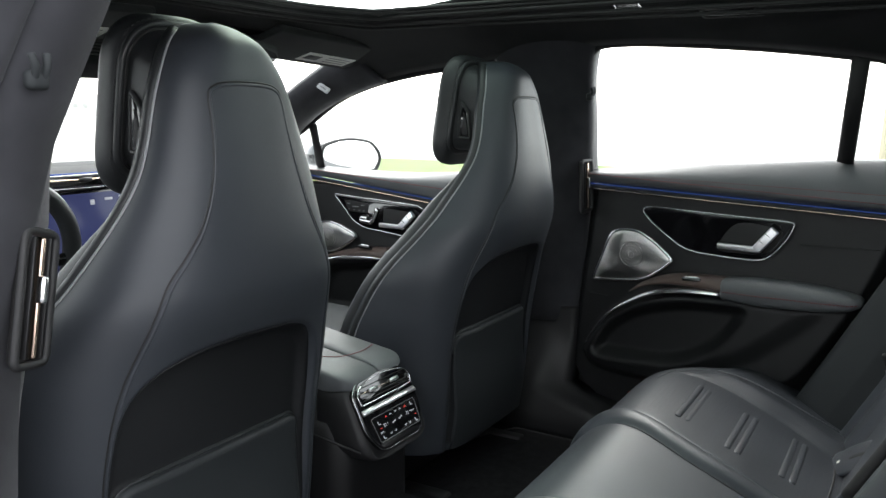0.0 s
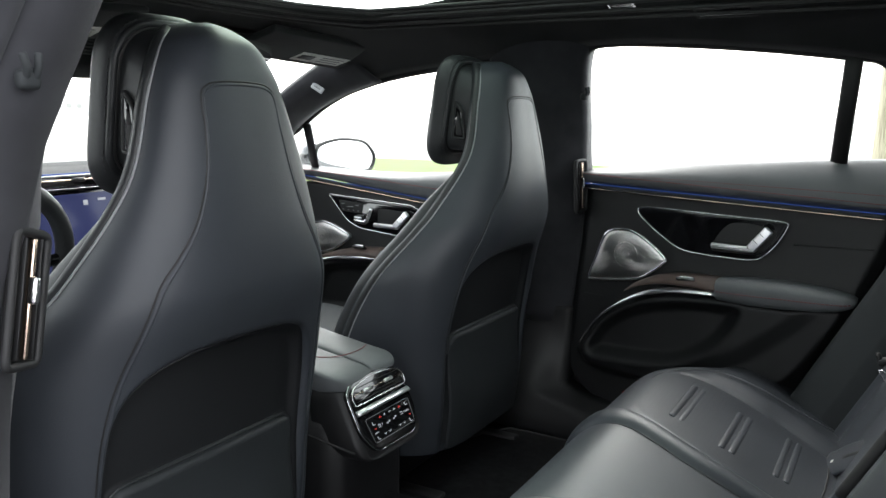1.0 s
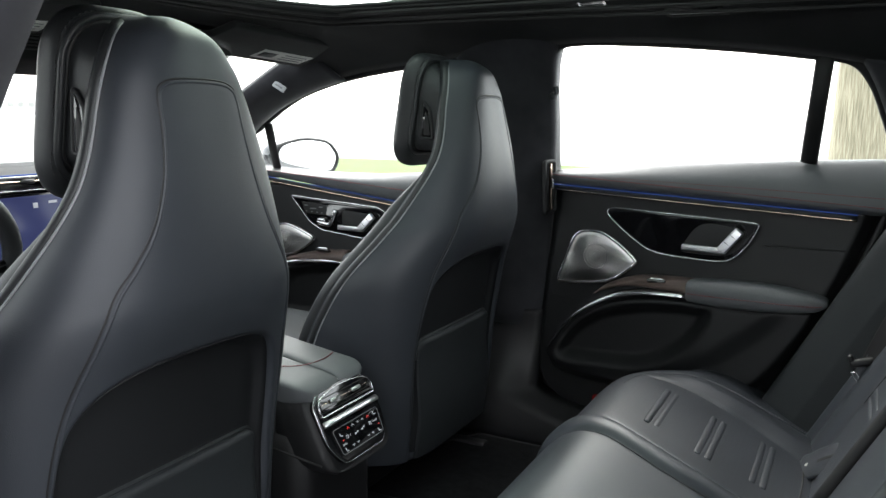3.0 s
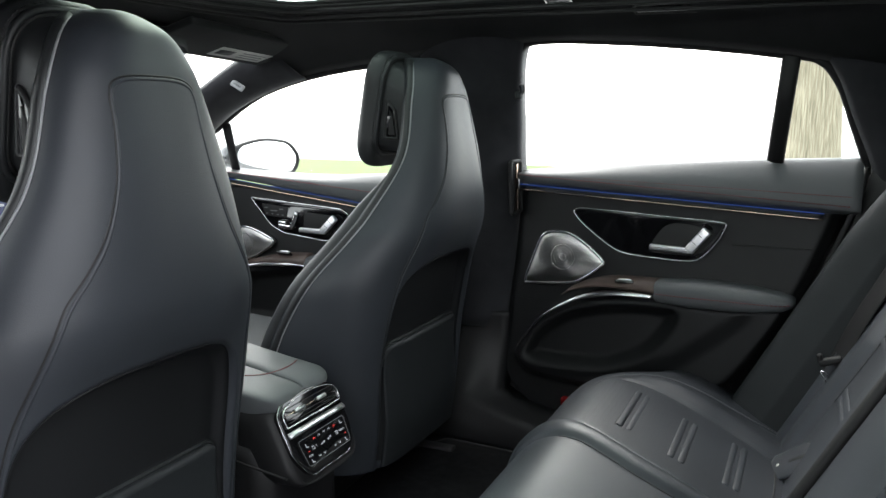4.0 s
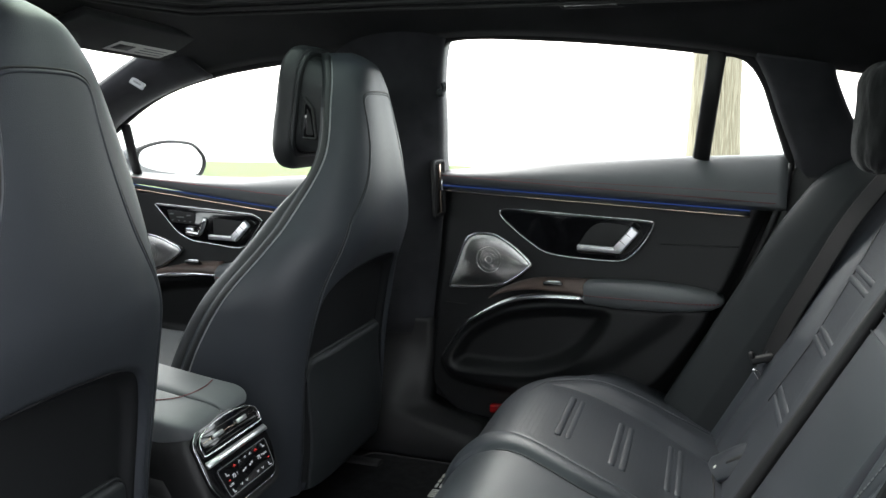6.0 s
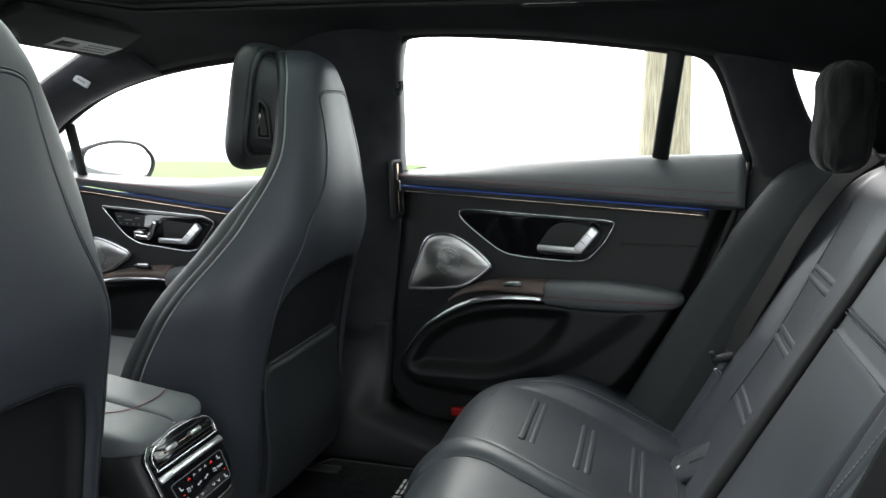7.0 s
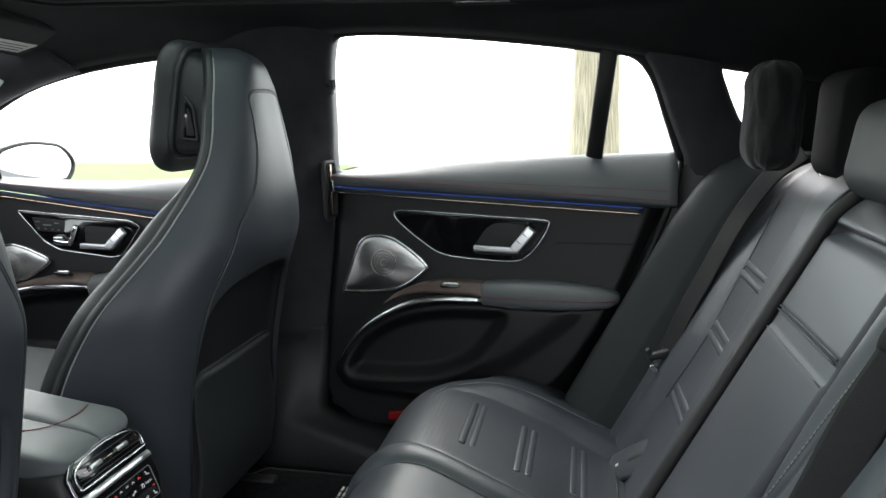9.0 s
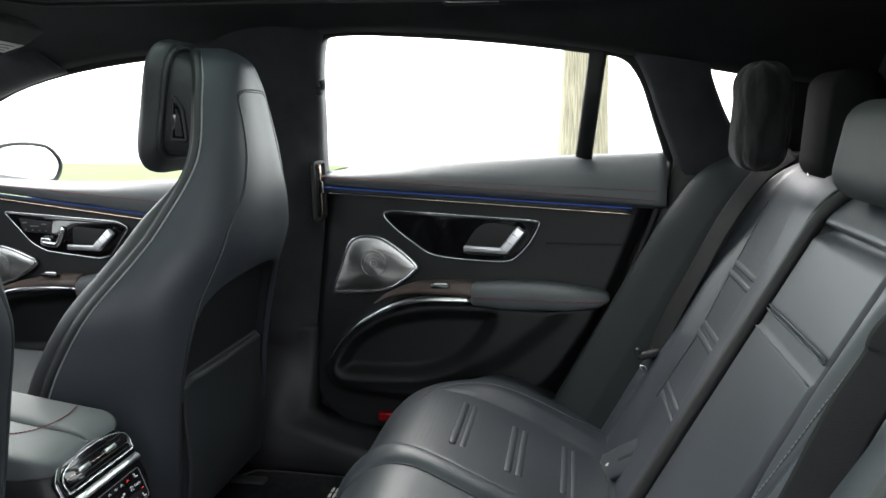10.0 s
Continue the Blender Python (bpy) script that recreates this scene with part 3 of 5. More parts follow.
def speaker(door, outline, centre, s=1):
    """A perforated steel loudspeaker cover with a rim."""
    o = dpts(outline, s)
    pc = np.array(outline).mean(0)
    rings = [dpts(outline, s, 0.004)]
    for k in (1.0, 0.97, 0.92, 0.8, 0.6, 0.4, 0.2, 0.02):
        rings.append([(dx(y) - 0.018 - 0.010 * math.sqrt(max(0, 1 - k * k)), y, z) for y, z in pc + (np.array(outline) - pc) * k])
    sp = mesh("speaker_cover", *loft(rings), STEEL, door, "perforated stainless steel speaker cover")
    mesh("rim", *tube([(x - 0.0195, y, z) for x, y, z in o], 0.0042, closed=True, sides=10), CHROME, sp)
    c = centre
    for r in (0.029, 0.022, 0.015, 0.008):
        mesh("ring", *tube([(dx(c[0] + r * math.cos(a)) - 0.0279, c[0] + r * math.cos(a), c[1] + r * math.sin(a)) for a in np.linspace(0, 2 * math.pi, 28)[:-1]], 0.0005, closed=True, sides=5), CHROME if r in (0.029, 0.008) else STEEL, sp)
    poly = pc + (np.array(outline) - pc) * 0.90
    at = [(centre[0] + r * math.cos(a), centre[1] + r * math.sin(a)) for r in np.arange(0.004, 0.12, 0.0034) for a in np.arange(int(2 * math.pi * r / 0.0034)) / int(2 * math.pi * r / 0.0034) * 2 * math.pi]
    gy, gz = np.array(at).T
    ok = sdist(gy, gz, poly) > 0.002
    holes = []
    rel = np.array(outline) - pc
    order = np.argsort(np.arctan2(rel[:, 1], rel[:, 0]))
    ang, rad = np.arctan2(rel[:, 1], rel[:, 0])[order], np.hypot(rel[:, 0], rel[:, 1])[order]
    k_all = np.hypot(gy - pc[0], gz - pc[1]) / np.interp(np.arctan2(gz - pc[1], gy - pc[0]), ang, rad, period=2 * math.pi)
    for y, z, k in zip(gy[ok], gz[ok], k_all[ok]):
        holes.append(([(dx(y) - 0.0184 - 0.010 * math.sqrt(max(0, 1 - k * k)), y + 0.0006 * math.cos(a), z + 0.0006 * math.sin(a)) for a in np.arange(6) * math.pi / 3], [(0, 1, 2, 3, 4, 5)]))
    tagged(mesh("perforation", *merged(*holes), RUBBER, sp), kind="stuff")
    return sp


speaker(rear_door, crv([(0.3735, 0.789), (0.357, 0.8356), (0.3356, 0.8916), (0.316, 0.9085), (0.292, 0.9123), (0.2629, 0.9096), (0.2329, 0.8945), (0.2031, 0.8734), (0.1815, 0.8535), (0.184, 0.8436), (0.212, 0.8192), (0.247, 0.7985), (0.2997, 0.7890), (0.358, 0.7845)], 4, True), (0.2768, 0.855))


def block(p, q, w, h, r=0.003):
    """A bar with rounded edges from p to q on the right-hand doors: w wide along the door, h deep."""
    p, q, n = Vector(p), Vector(q), Vector(IN).normalized()
    d = (q - p).normalized()
    m = Matrix((d, n.cross(d), n)).transposed().to_4x4()
    return turned(rbox(0, 0, 0, (q - p).length, w, h, r, 4), Matrix.Translation((p + q) / 2) @ m)


def control(door, outline, cut, handle, s=1):
    """The gloss black panel round the inner door handle."""
    o = dpts(outline, s)
    pl = mesh("control_panel", *plate(o, IN, 0.010, 0.004, 0.004), PIANO, door, "gloss black handle surround with a chrome rim")
    mesh("rim", *tube([(x - 0.013, y, z) for x, y, z in o], 0.0017, closed=True, sides=8), CHROME, pl)
    bowl = dpts(cut, s, 0.0145)
    mesh("handle_bowl", *plate(bowl, IN, 0.001, 0.0005), RUBBER, pl)
    (y0, z0), (y1, z1), (y2, z2), (y3, z3) = handle
    grip = block((dx(y0) - 0.026, y0, z0), (dx(y1) - 0.034, y1, z1), 0.0125, 0.011)
    a, b = Vector((dx(y2) - 0.035, y2, z2)), Vector((dx(y3) - 0.030, y3, z3))
    h = mesh("door_handle", *merged(grip, block(a, b, 0.021, 0.012, 0.004)), SATIN, door, "satin silver door handle")
    for k in (0.36, 0.68):
        c, side_ = a + (b - a) * k + Vector((-0.0058, 0, 0)), (b - a).normalized().cross(Vector((1, 0, 0)))
        mesh("key_gap", *ribbon([c + side_ * 0.0105, c - side_ * 0.0105], 0.0011, 0.0012, IN), RUBBER, h)
    return pl


control(rear_door, crv([(0.2551, 0.9605), (0.2485, 0.968), (0.225, 0.970), (0.150, 0.968), (0.0793, 0.9655), (0.0, 0.963), (-0.0695, 0.9605), (-0.0800, 0.952), (-0.064, 0.918), (-0.0373, 0.8855), (-0.0099, 0.8722), (0.0584, 0.8715), (0.120, 0.8745), (0.1535, 0.8815), (0.1787, 0.8955), (0.2168, 0.9215), (0.2466, 0.9465)], 4, True),
        crv([(0.069, 0.912), (0.049, 0.940), (0.0227, 0.9515), (-0.0247, 0.948), (-0.058, 0.938), (-0.052, 0.918), (-0.0256, 0.889), (0.038, 0.8835), (0.0786, 0.8875)], 4, True), [(0.0755, 0.898), (-0.014, 0.898), (-0.009, 0.897), (-0.046, 0.944)])


def armrest(door, wood_line, pad_line, chrome_line):
    w = dpts(wood_line)
    wood = crv(w, 6)
    mesh("wood_trim", *tube(wood, np.interp(np.linspace(0, 1, len(wood)), [0, 0.3, 0.6, 1], [0.0015, 0.010, 0.020, 0.024]), up=(-0.55, 0.1, 0.83), flat=0.42, sides=12), WOOD, door, "brown open-pore wood trim")
    c = crv(dpts(chrome_line), 7)
    n = len(c)
    mesh("chrome_arch", *tube(c, np.concatenate([np.linspace(0.0022, 0.0085, n - n // 4), np.full(n // 4, 0.0085)]), up=(-0.75, 0.0, 0.66), flat=0.45, sides=10), CHROME, door, "satin metal arch under the wood trim")
    rings = []
    for y, z0, z1, wd in pad_line:
        zc, hh = (z0 + z1) / 2, (z1 - z0) / 2
        rings.append([(dx(y) - wd / 2 - wd / 2 * math.copysign(abs(math.cos(a)) ** 0.6, math.cos(a)), y, zc + hh * math.copysign(abs(math.sin(a)) ** 0.75, math.sin(a))) for a in np.arange(24) * 2 * math.pi / 24])
    pad = mesh("armrest_pad", *loft(rings), LEATHER_LIGHT, door, "light grey leather armrest pad")
    st = [(dx(y) - wd - 0.0005, y, z0 + (z1 - z0) * 0.46) for y, z0, z1, wd in pad_line[1:-1]]
    mesh("red_stitching", *stitches(crv(st, 5), 0.0011, 0.006, 0.002), RED_STITCH, pad, "red contrast stitching")


armrest(rear_door, [(0.275, 0.768, 0.034), (0.237, 0.792, 0.036), (0.174, 0.812, 0.040), (0.10, 0.817, 0.044), (0.05, 0.817, 0.046)],
        [(0.056, 0.786, 0.826, 0.064), (0.050, 0.782, 0.831, 0.072), (-0.02, 0.780, 0.838, 0.080), (-0.09, 0.783, 0.840, 0.082), (-0.15, 0.787, 0.837, 0.080), (-0.20, 0.795, 0.830, 0.072), (-0.218, 0.803, 0.824, 0.060), (-0.224, 0.810, 0.818, 0.05)],
        [(0.392, 0.618, 0.026), (0.348, 0.681, 0.034), (0.306, 0.723, 0.042), (0.227, 0.770, 0.050), (0.15, 0.791, 0.054), (0.057, 0.797, 0.056)])
sw = mesh("window_switch", *turned(rbox(0, 0, 0, 0.022, 0.042, 0.008, 0.003), Matrix.Translation((dx(0.122) - 0.050, 0.122, 0.8165)) @ Matrix.Rotation(0.5, 4, "Y")), PIANO, rear_door)
mesh("switch_key", *turned(rbox(0, 0, 0.005, 0.012, 0.030, 0.006, 0.002), Matrix.Translation((dx(0.122) - 0.050, 0.122, 0.8165)) @ Matrix.Rotation(0.5, 4, "Y")), CHROME, sw)
mesh("door_seal", *tube([(dx(y) - 0.012, y - 0.012, z) for y, z in rear_l] + [(0.625, -0.330, 1.085)], 0.006, sides=8), RUBBER, rear_door)
mesh("sill_skirt", *slab(np.array([[(dx(y) - 0.006 - 0.03 * k / 5, y, 0.48 - 0.065 * k / 5) for y in np.linspace(0.37, -0.08, 24)] for k in range(6)]), (0.03, 0, 0)), PLASTIC, rear_door)
mesh("red_reflector", *rbox(0.690, 0.240, 0.512, 0.020, 0.055, 0.020, 0.004), RED_LAMP, rear_door, "red door reflector")


def windows(door, outline, label_, div=None):
    o = [(gx(y, z) + 0.02, y, z) for y, z in outline]
    out = (1, -0.15, 0.5)
    fr = mesh("window_frame", *tube(o, 0.010, closed=True, sides=8), RUBBER, door)
    g = mesh("pane", *plate(o, out, 0.003, 0.001, 0.0), GLASS, fr)
    g.visible_shadow = False
    if div:
        mesh("divider_bar", *ribbon(div, 0.033, 0.012, (-1, 0.15, -0.5)), RUBBER, fr)


rear_window = crv([(0.415, 1.03), (0.402, 1.13), (0.384, 1.262), (0.362, 1.322), (0.30, 1.336), (0.141, 1.328), (-0.022, 1.313), (-0.168, 1.294), (-0.235, 1.281), (-0.272, 1.238), (-0.30, 1.17), (-0.335, 1.08)], 5)
windows(rear_door, list(rear_window) + [(0.0, 1.04)], "", [(gx(-0.163, 1.09) + 0.016, -0.166, 1.09), (gx(-0.187, 1.3) + 0.012, -0.187, 1.30)])

mesh("panel_seam", *tube([(dx(y) - 0.0135, y, 0.915 - 0.03 * (y + 0.10)) for y in np.linspace(-0.095, -0.245, 12)], 0.0010, sides=5), RUBBER, rear_door)
mesh("panel_seam", *tube([(dx(y) - 0.018, y, 0.745 + 0.02 * (y - 0.35)) for y in np.linspace(0.385, 0.335, 5)], 0.0010, sides=5), RUBBER, rear_door)


# ---- front seats ----
SEAT = np.array([(1.288, 0.015, 0.460, 0.490), (1.279, 0.036, 0.436, 0.480), (1.262, 0.0615, 0.414, 0.467), (1.236, 0.083, 0.405, 0.456), (1.20, 0.100, 0.397, 0.451),
                 (1.10, 0.134, 0.381, 0.449), (1.00, 0.184, 0.375, 0.491), (0.95, 0.216, 0.384, 0.520), (0.87, 0.255, 0.420, 0.580), (0.79, 0.262, 0.440, 0.628),
                 (0.72, 0.260, 0.450, 0.660), (0.60, 0.265, 0.460, 0.702), (0.50, 0.266, 0.474, 0.724)])
SEAT_CURVE = crv(SEAT, 12)[::-1]


def seat_at(z):
    return [np.interp(z, SEAT_CURVE[:, 0], SEAT_CURVE[:, k]) for k in (1, 2, 3)]


MIDLINE = -0.011    # the back panel sits a little towards the driver's side
KNEE_HALF = crv([(0.004, 0.911), (0.060, 0.909), (0.100, 0.902), (0.130, 0.889), (0.152, 0.868), (0.165, 0.840), (0.172, 0.80), (0.175, 0.74), (0.175, 0.60), (0.170, 0.49)], 5)
KNEE = [(MIDLINE + x, z) for x, z in KNEE_HALF] + [(MIDLINE - x, z) for x, z in KNEE_HALF[::-1]]
POCKET = [(MIDLINE + x, z) for x, z in rnd([(-0.166, 0.749), (0.160, 0.749), (0.158, 0.50), (-0.164, 0.50)], (0.16, 0.10, 0.05, 0.05), 7)]


def seat_back_y(x, z):
    x, z = np.asarray(x, float), np.asarray(z, float)
    w, yb, e = seat_at(z)
    q = np.minimum(1.0, np.abs(x / w))
    y = e - (e - yb) * np.sqrt(np.maximum(0.0, 1 - q ** (3.1 + 2.2 * smooth(-z, -0.98, -0.74))))
    y = y + 0.030 * smooth(sdist(x, z, KNEE), -0.004, 0.020) * (1 - 0.6 * smooth(-z, -0.72, -0.56))
    return y - 0.011 * smooth(sdist(x, z, POCKET), -0.002, 0.007)


def on_back(pts, lift=0.0, squeeze=1.0):
    q = np.array(pts)
    w = seat_at(q[:, 1])[0]
    x = np.clip(q[:, 0] * squeeze, -0.97 * w, 0.97 * w)
    return np.stack([x, seat_back_y(x, q[:, 1]) - lift, q[:, 1] - FLOOR], 1)


def front_seat(cx):
    seat = thing("front_seat", "grey leather sports front seat with integrated headrest", "car seat", "front seats", (cx, 0, FLOOR))
    zs = np.concatenate([np.linspace(1.286, 1.24, 22)[:-1], np.linspace(1.24, 0.50, 240)])
    u = -np.cos(np.pi * np.linspace(0, 1, 190))
    u = np.sign(u) * np.abs(u) ** 0.8
    X = seat_at(zs)[0][:, None] * u[None, :]
    Z = np.repeat(zs[:, None], len(u), 1)
    mesh("back_shell", *slab(np.stack([X, seat_back_y(X, Z), Z - FLOOR], 2), (0, 0.02, 0)), LEATHER, seat)
    # the sunk knee panel and the map pocket, smooth skins over the shell
    zt = 0.9065 - 0.3865 * np.linspace(0, 1, 110) ** 1.7
    kh = np.interp(zt, KNEE_HALF[::-1, 1], KNEE_HALF[::-1, 0]) - 0.007
    X = MIDLINE + np.linspace(-1, 1, 80)[None, :] * kh[:, None]
    Z = np.repeat(zt[:, None], 80, 1)
    # the panel's darker colour stands for shade in the recess
    mesh("knee_panel", *slab(np.stack([X, seat_back_y(X, Z) - 0.004, Z - FLOOR], 2), (0, 0.014, 0)), RECESS, seat, "smooth black recessed knee panel")
    Y0, Z0 = np.meshgrid(np.linspace(-1, 1, 60), np.linspace(0.747, 0.505, 50))
    X0 = MIDLINE + Y0 * (0.160 - 0.020 * smooth(Z0, 0.728, 0.749) ** 2)
    mesh("map_pocket", *slab(np.stack([X0, seat_back_y(X0, Z0) - 0.0075, Z0 - FLOOR], 2), (0, 0.006, 0)), POCKET_SKIN, seat, "black leather map pocket")
    mesh("pocket_edge", *tube(on_back([p for p in POCKET if p[1] > 0.56], 0.0065, 0.985), 0.0021, sides=8), LEATHER_SIDE, seat)
    # seams
    half = [(0.049, 1.211), (0.059, 1.199), (0.062, 1.165), (0.068, 1.125), (0.078, 1.09), (0.093, 1.055), (0.115, 1.022), (0.138, 0.99), (0.158, 0.94), (0.176, 0.885), (0.186, 0.83), (0.190, 0.77), (0.189, 0.68), (0.184, 0.58)]
    seam = crv([(MIDLINE - 0.94 * x, z) for x, z in half[::-1]] + [(MIDLINE - 0.025, 1.2155), (MIDLINE + 0.025, 1.2155)] + [(MIDLINE + 1.04 * x, z) for x, z in half], 7)
    mesh("panel_piping", *tube(on_back(seam - np.array((0, 0.0035)), -0.0009, 0.975), 0.0022, sides=10), LEATHER, seat)
    mesh("seam", *tube(on_back(seam, -0.0004), 0.0013, sides=6), RUBBER, seat)
    # backrest cushion in front of the shell; pale piping between carries the edge highlight
    rings = []
    for z in np.concatenate([np.linspace(1.165, 1.145, 6), np.linspace(1.14, 0.56, 46)]):
        w, yb, e = seat_at(z)
        w = w * (1 - 0.75 * float(smooth(z, 1.135, 1.165)) ** 2)
        slim = 0.05 + 0.95 * float(smooth(-z, -1.13, -0.98))
        rings.append([(w * math.copysign(abs(math.cos(a)) ** 0.5, math.cos(a)), e + 0.006 + (0.022 + 0.036 * math.copysign(abs(math.sin(a)) ** 0.7, math.sin(a))) * slim, z - FLOOR) for a in np.arange(36) * 2 * math.pi / 36])
    mesh("backrest", *loft(rings), LEATHER_SIDE, seat, "black leather backrest cushion")
    for s in (-1, 1):
        zz = np.linspace(1.276, 0.56, 70)
        w, yb, e = seat_at(zz)
        mesh("edge_piping", *tube(np.stack([s * (w + 0.0004), e + 0.001, zz - FLOOR], 1), 0.0017, sides=6), PIPING, seat, "pale grey edge piping")
        mesh("edge_roll", *tube(np.stack([s * (w - 0.002), e + 0.0085, zz - FLOOR], 1), 0.0074, sides=12), LEATHER_SIDE, seat)
    # headrest: cushion, core with a grip recess each side, stitched rim
    tilt = Matrix.Rotation(radians(8), 4, "X")
    at = Matrix.Translation((-0.006, 0.543, 1.187 - FLOOR)) @ tilt
    pad = []
    for q in np.linspace(-1, 1, 19):
        ins = (0.014 if q < 0 else 0.026) * (1 - math.sqrt(max(0.0, 1 - abs(q) ** 2.4)))
        pad.append([(x, 0.007 + 0.023 * q, z) for x, z in rnd([(-0.093 + ins, -0.114 + ins), (0.093 - ins, -0.114 + ins), (0.088 - ins, 0.113 - ins), (-0.088 + ins, 0.113 - ins)], (0.33, 0.33, 0.38, 0.38), 9)])
    head = mesh("headrest", *turned(loft(pad), at), LEATHER_SIDE, seat, "black leather headrest cushion")
    ring = lambda w, h, z, y: [(a, y, b) for a, b in rnd([(-w, z - h), (w, z - h), (w * 0.95, z + h), (-w * 0.95, z + h)], (0.24, 0.24, 0.37, 0.37), 7)]
    core = mesh("headrest_core", *turned(loft([ring(0.0790, 0.088, 0.010, -0.008), ring(0.0785, 0.087, 0.009, -0.018), ring(0.0765, 0.080, 0.005, -0.056), ring(0.0740, 0.074, 0.0, -0.100), ring(0.05, 0.05, 0.0, -0.112)]), at), LEATHER_SIDE, seat, "black leather headrest core")
    mesh("rim_roll", *turned(tube(ring(0.0850, 0.093, 0.009, -0.0150), 0.0048, closed=True, sides=10), at), LEATHER_SIDE, head)
    mesh("rim_groove", *turned(tube(ring(0.0800, 0.0875, 0.009, -0.0165), 0.0028, closed=True), at), RUBBER, head)
    mesh("stitching", *turned(stitches(crv(ring(0.0900, 0.1010, 0.007, -0.0105), 3, True), 0.0009, 0.005, 0.003), at), SEAM, head)
    side = lambda y: 0.0785 + 0.053 * (y + 0.018)
    for s in (-1, 1):
        grip = rnd([(-0.029, 0.022), (-0.047, 0.004), (-0.060, -0.048), (-0.033, -0.050)], 0.2, 5)
        mesh("side_grip", *turned(tube([(s * side(y), y, z) for y, z in grip], 0.0034, closed=True), at), PLASTIC, core)
        mesh("grip_recess", *turned(plate([(s * (side(y) - 0.0005), y, z) for y, z in grip], (s, 0, 0), 0.0022, 0.001), at), PIANO, core)
        bar = rnd([(-0.037, 0.004), (-0.043, -0.006), (-0.054, -0.042), (-0.040, -0.043)], 0.3, 4)
        mesh("grip_button", *turned(plate([(s * side(y), y, z) for y, z in bar], (s, 0, 0), 0.0035, 0.0015), at), PLASTIC, core)
    # cushion of the seat
    rings = []
    for y, hw, z0, z1 in ((0.58, 0.20, 0.50, 0.62), (0.61, 0.235, 0.47, 0.65), (0.72, 0.25, 0.47, 0.660), (0.95, 0.255, 0.48, 0.675), (1.06, 0.25, 0.50, 0.68), (1.12, 0.22, 0.54, 0.66)):
        rings.append([(hw * math.copysign(abs(math.cos(a)) ** 0.5, math.cos(a)), y, (z0 + z1) / 2 + (z1 - z0) / 2 * math.copysign(abs(math.sin(a)) ** 0.6, math.sin(a)) - FLOOR) for a in np.arange(32) * 2 * math.pi / 32])
    mesh("seat_cushion", *loft(rings), CUSHION, seat)
    mesh("seat_base", *rbox(0, 0.82, 0.06, 0.40, 0.44, 0.13, 0.02), PLASTIC, seat)
    for d in (-0.18, 0.18):
        mesh("seat_rail", *rbox(d, 0.78, -0.002, 0.03, 0.60, 0.03, 0.005), PLASTIC, seat)
    return seat


seat = front_seat(0.364)
copy_thing(seat, Matrix.Translation((-0.440, 0, FLOOR)))


# ---- rear bench ----
CUSH = crv([(-0.42, 0.52), (-0.28, 0.540), (-0.161, 0.586), (-0.072, 0.625), (0.02, 0.657), (0.08, 0.669), (0.12, 0.664), (0.155, 0.645), (0.188, 0.605), (0.199, 0.55), (0.180, 0.46), (0.165, 0.40)], 9)


def cushion_z(y):
    q = CUSH[CUSH[:, 1] > 0.51]
    return float(np.interp(y, q[:60, 0], q[:60, 1]))


rear_bench = thing("rear_bench", "grey perforated leather rear bench with three backrests", "car seat", at=(0, 0, FLOOR))

def band_out(y):
    """Outer edge of the raised band between the middle and the outer seats."""
    return np.interp(y, [-0.30, -0.10, -0.05, 0.0, 0.03, 0.06, 0.09, 0.12, 0.15], [0.112, 0.116, 0.118, 0.128, 0.138, 0.150, 0.164, 0.178, 0.192])


def band_in(y):
    return np.interp(y, [-0.30, -0.06, -0.02, 0.03, 0.07, 0.12, 0.15], [0.056, 0.063, 0.068, 0.084, 0.100, 0.110, 0.113])


S_OUT = crv([(-0.30, 0.492), (-0.16, 0.498), (-0.06, 0.501), (0.02, 0.493), (0.06, 0.476), (0.09, 0.448), (0.11, 0.405), (0.125, 0.35)], 8)
S_IN = crv([(-0.30, 0.390), (-0.20, 0.404), (-0.126, 0.425), (-0.074, 0.431), (-0.02, 0.441), (0.03, 0.444), (0.07, 0.440), (0.10, 0.425), (0.13, 0.39)], 8)


def outer_seam(y):
    return np.interp(y, S_OUT[:, 0], S_OUT[:, 1])


def crease(y):
    return np.interp(y, S_IN[:, 0], S_IN[:, 1])


def cushion_relief(x, y):
    a = np.abs(x)
    bolster = smooth(a - crease(y), -0.004, 0.045)
    h = 0.014 * bolster * (1 - smooth(y, -0.02, 0.10)) - 0.25 * np.maximum(0, a - 0.53) ** 1.2
    h = h - (0.005 * np.exp(-((a - crease(y)) / 0.005) ** 2) + 0.003 * np.exp(-((a - outer_seam(y)) / 0.005) ** 2)) * (1 - smooth(y, 0.06, 0.10))
    a = np.where(np.asarray(x) < 0, a - 0.11, a)
    bo, bi = band_out(y), band_in(y)
    h = h + 0.011 * np.clip(1 - ((a - (bi + bo) / 2) / ((bo - bi) * 0.55)) ** 2, 0, 1)
    h = h - 0.006 * np.exp(-((a - bo) / 0.004) ** 2) - 0.006 * np.exp(-((a - bi) / 0.004) ** 2)
    return h


def on_cushion(x, i_or_y, lift=0.0):
    y = i_or_y
    drop = 0.055 * float(smooth(abs(x), 0.38, 0.66)) ** 1.5 * float(smooth(y, -0.06, 0.16))
    return (x, y, cushion_z(y) + float(cushion_relief(np.array(x), np.array(y))) + lift - drop - FLOOR)


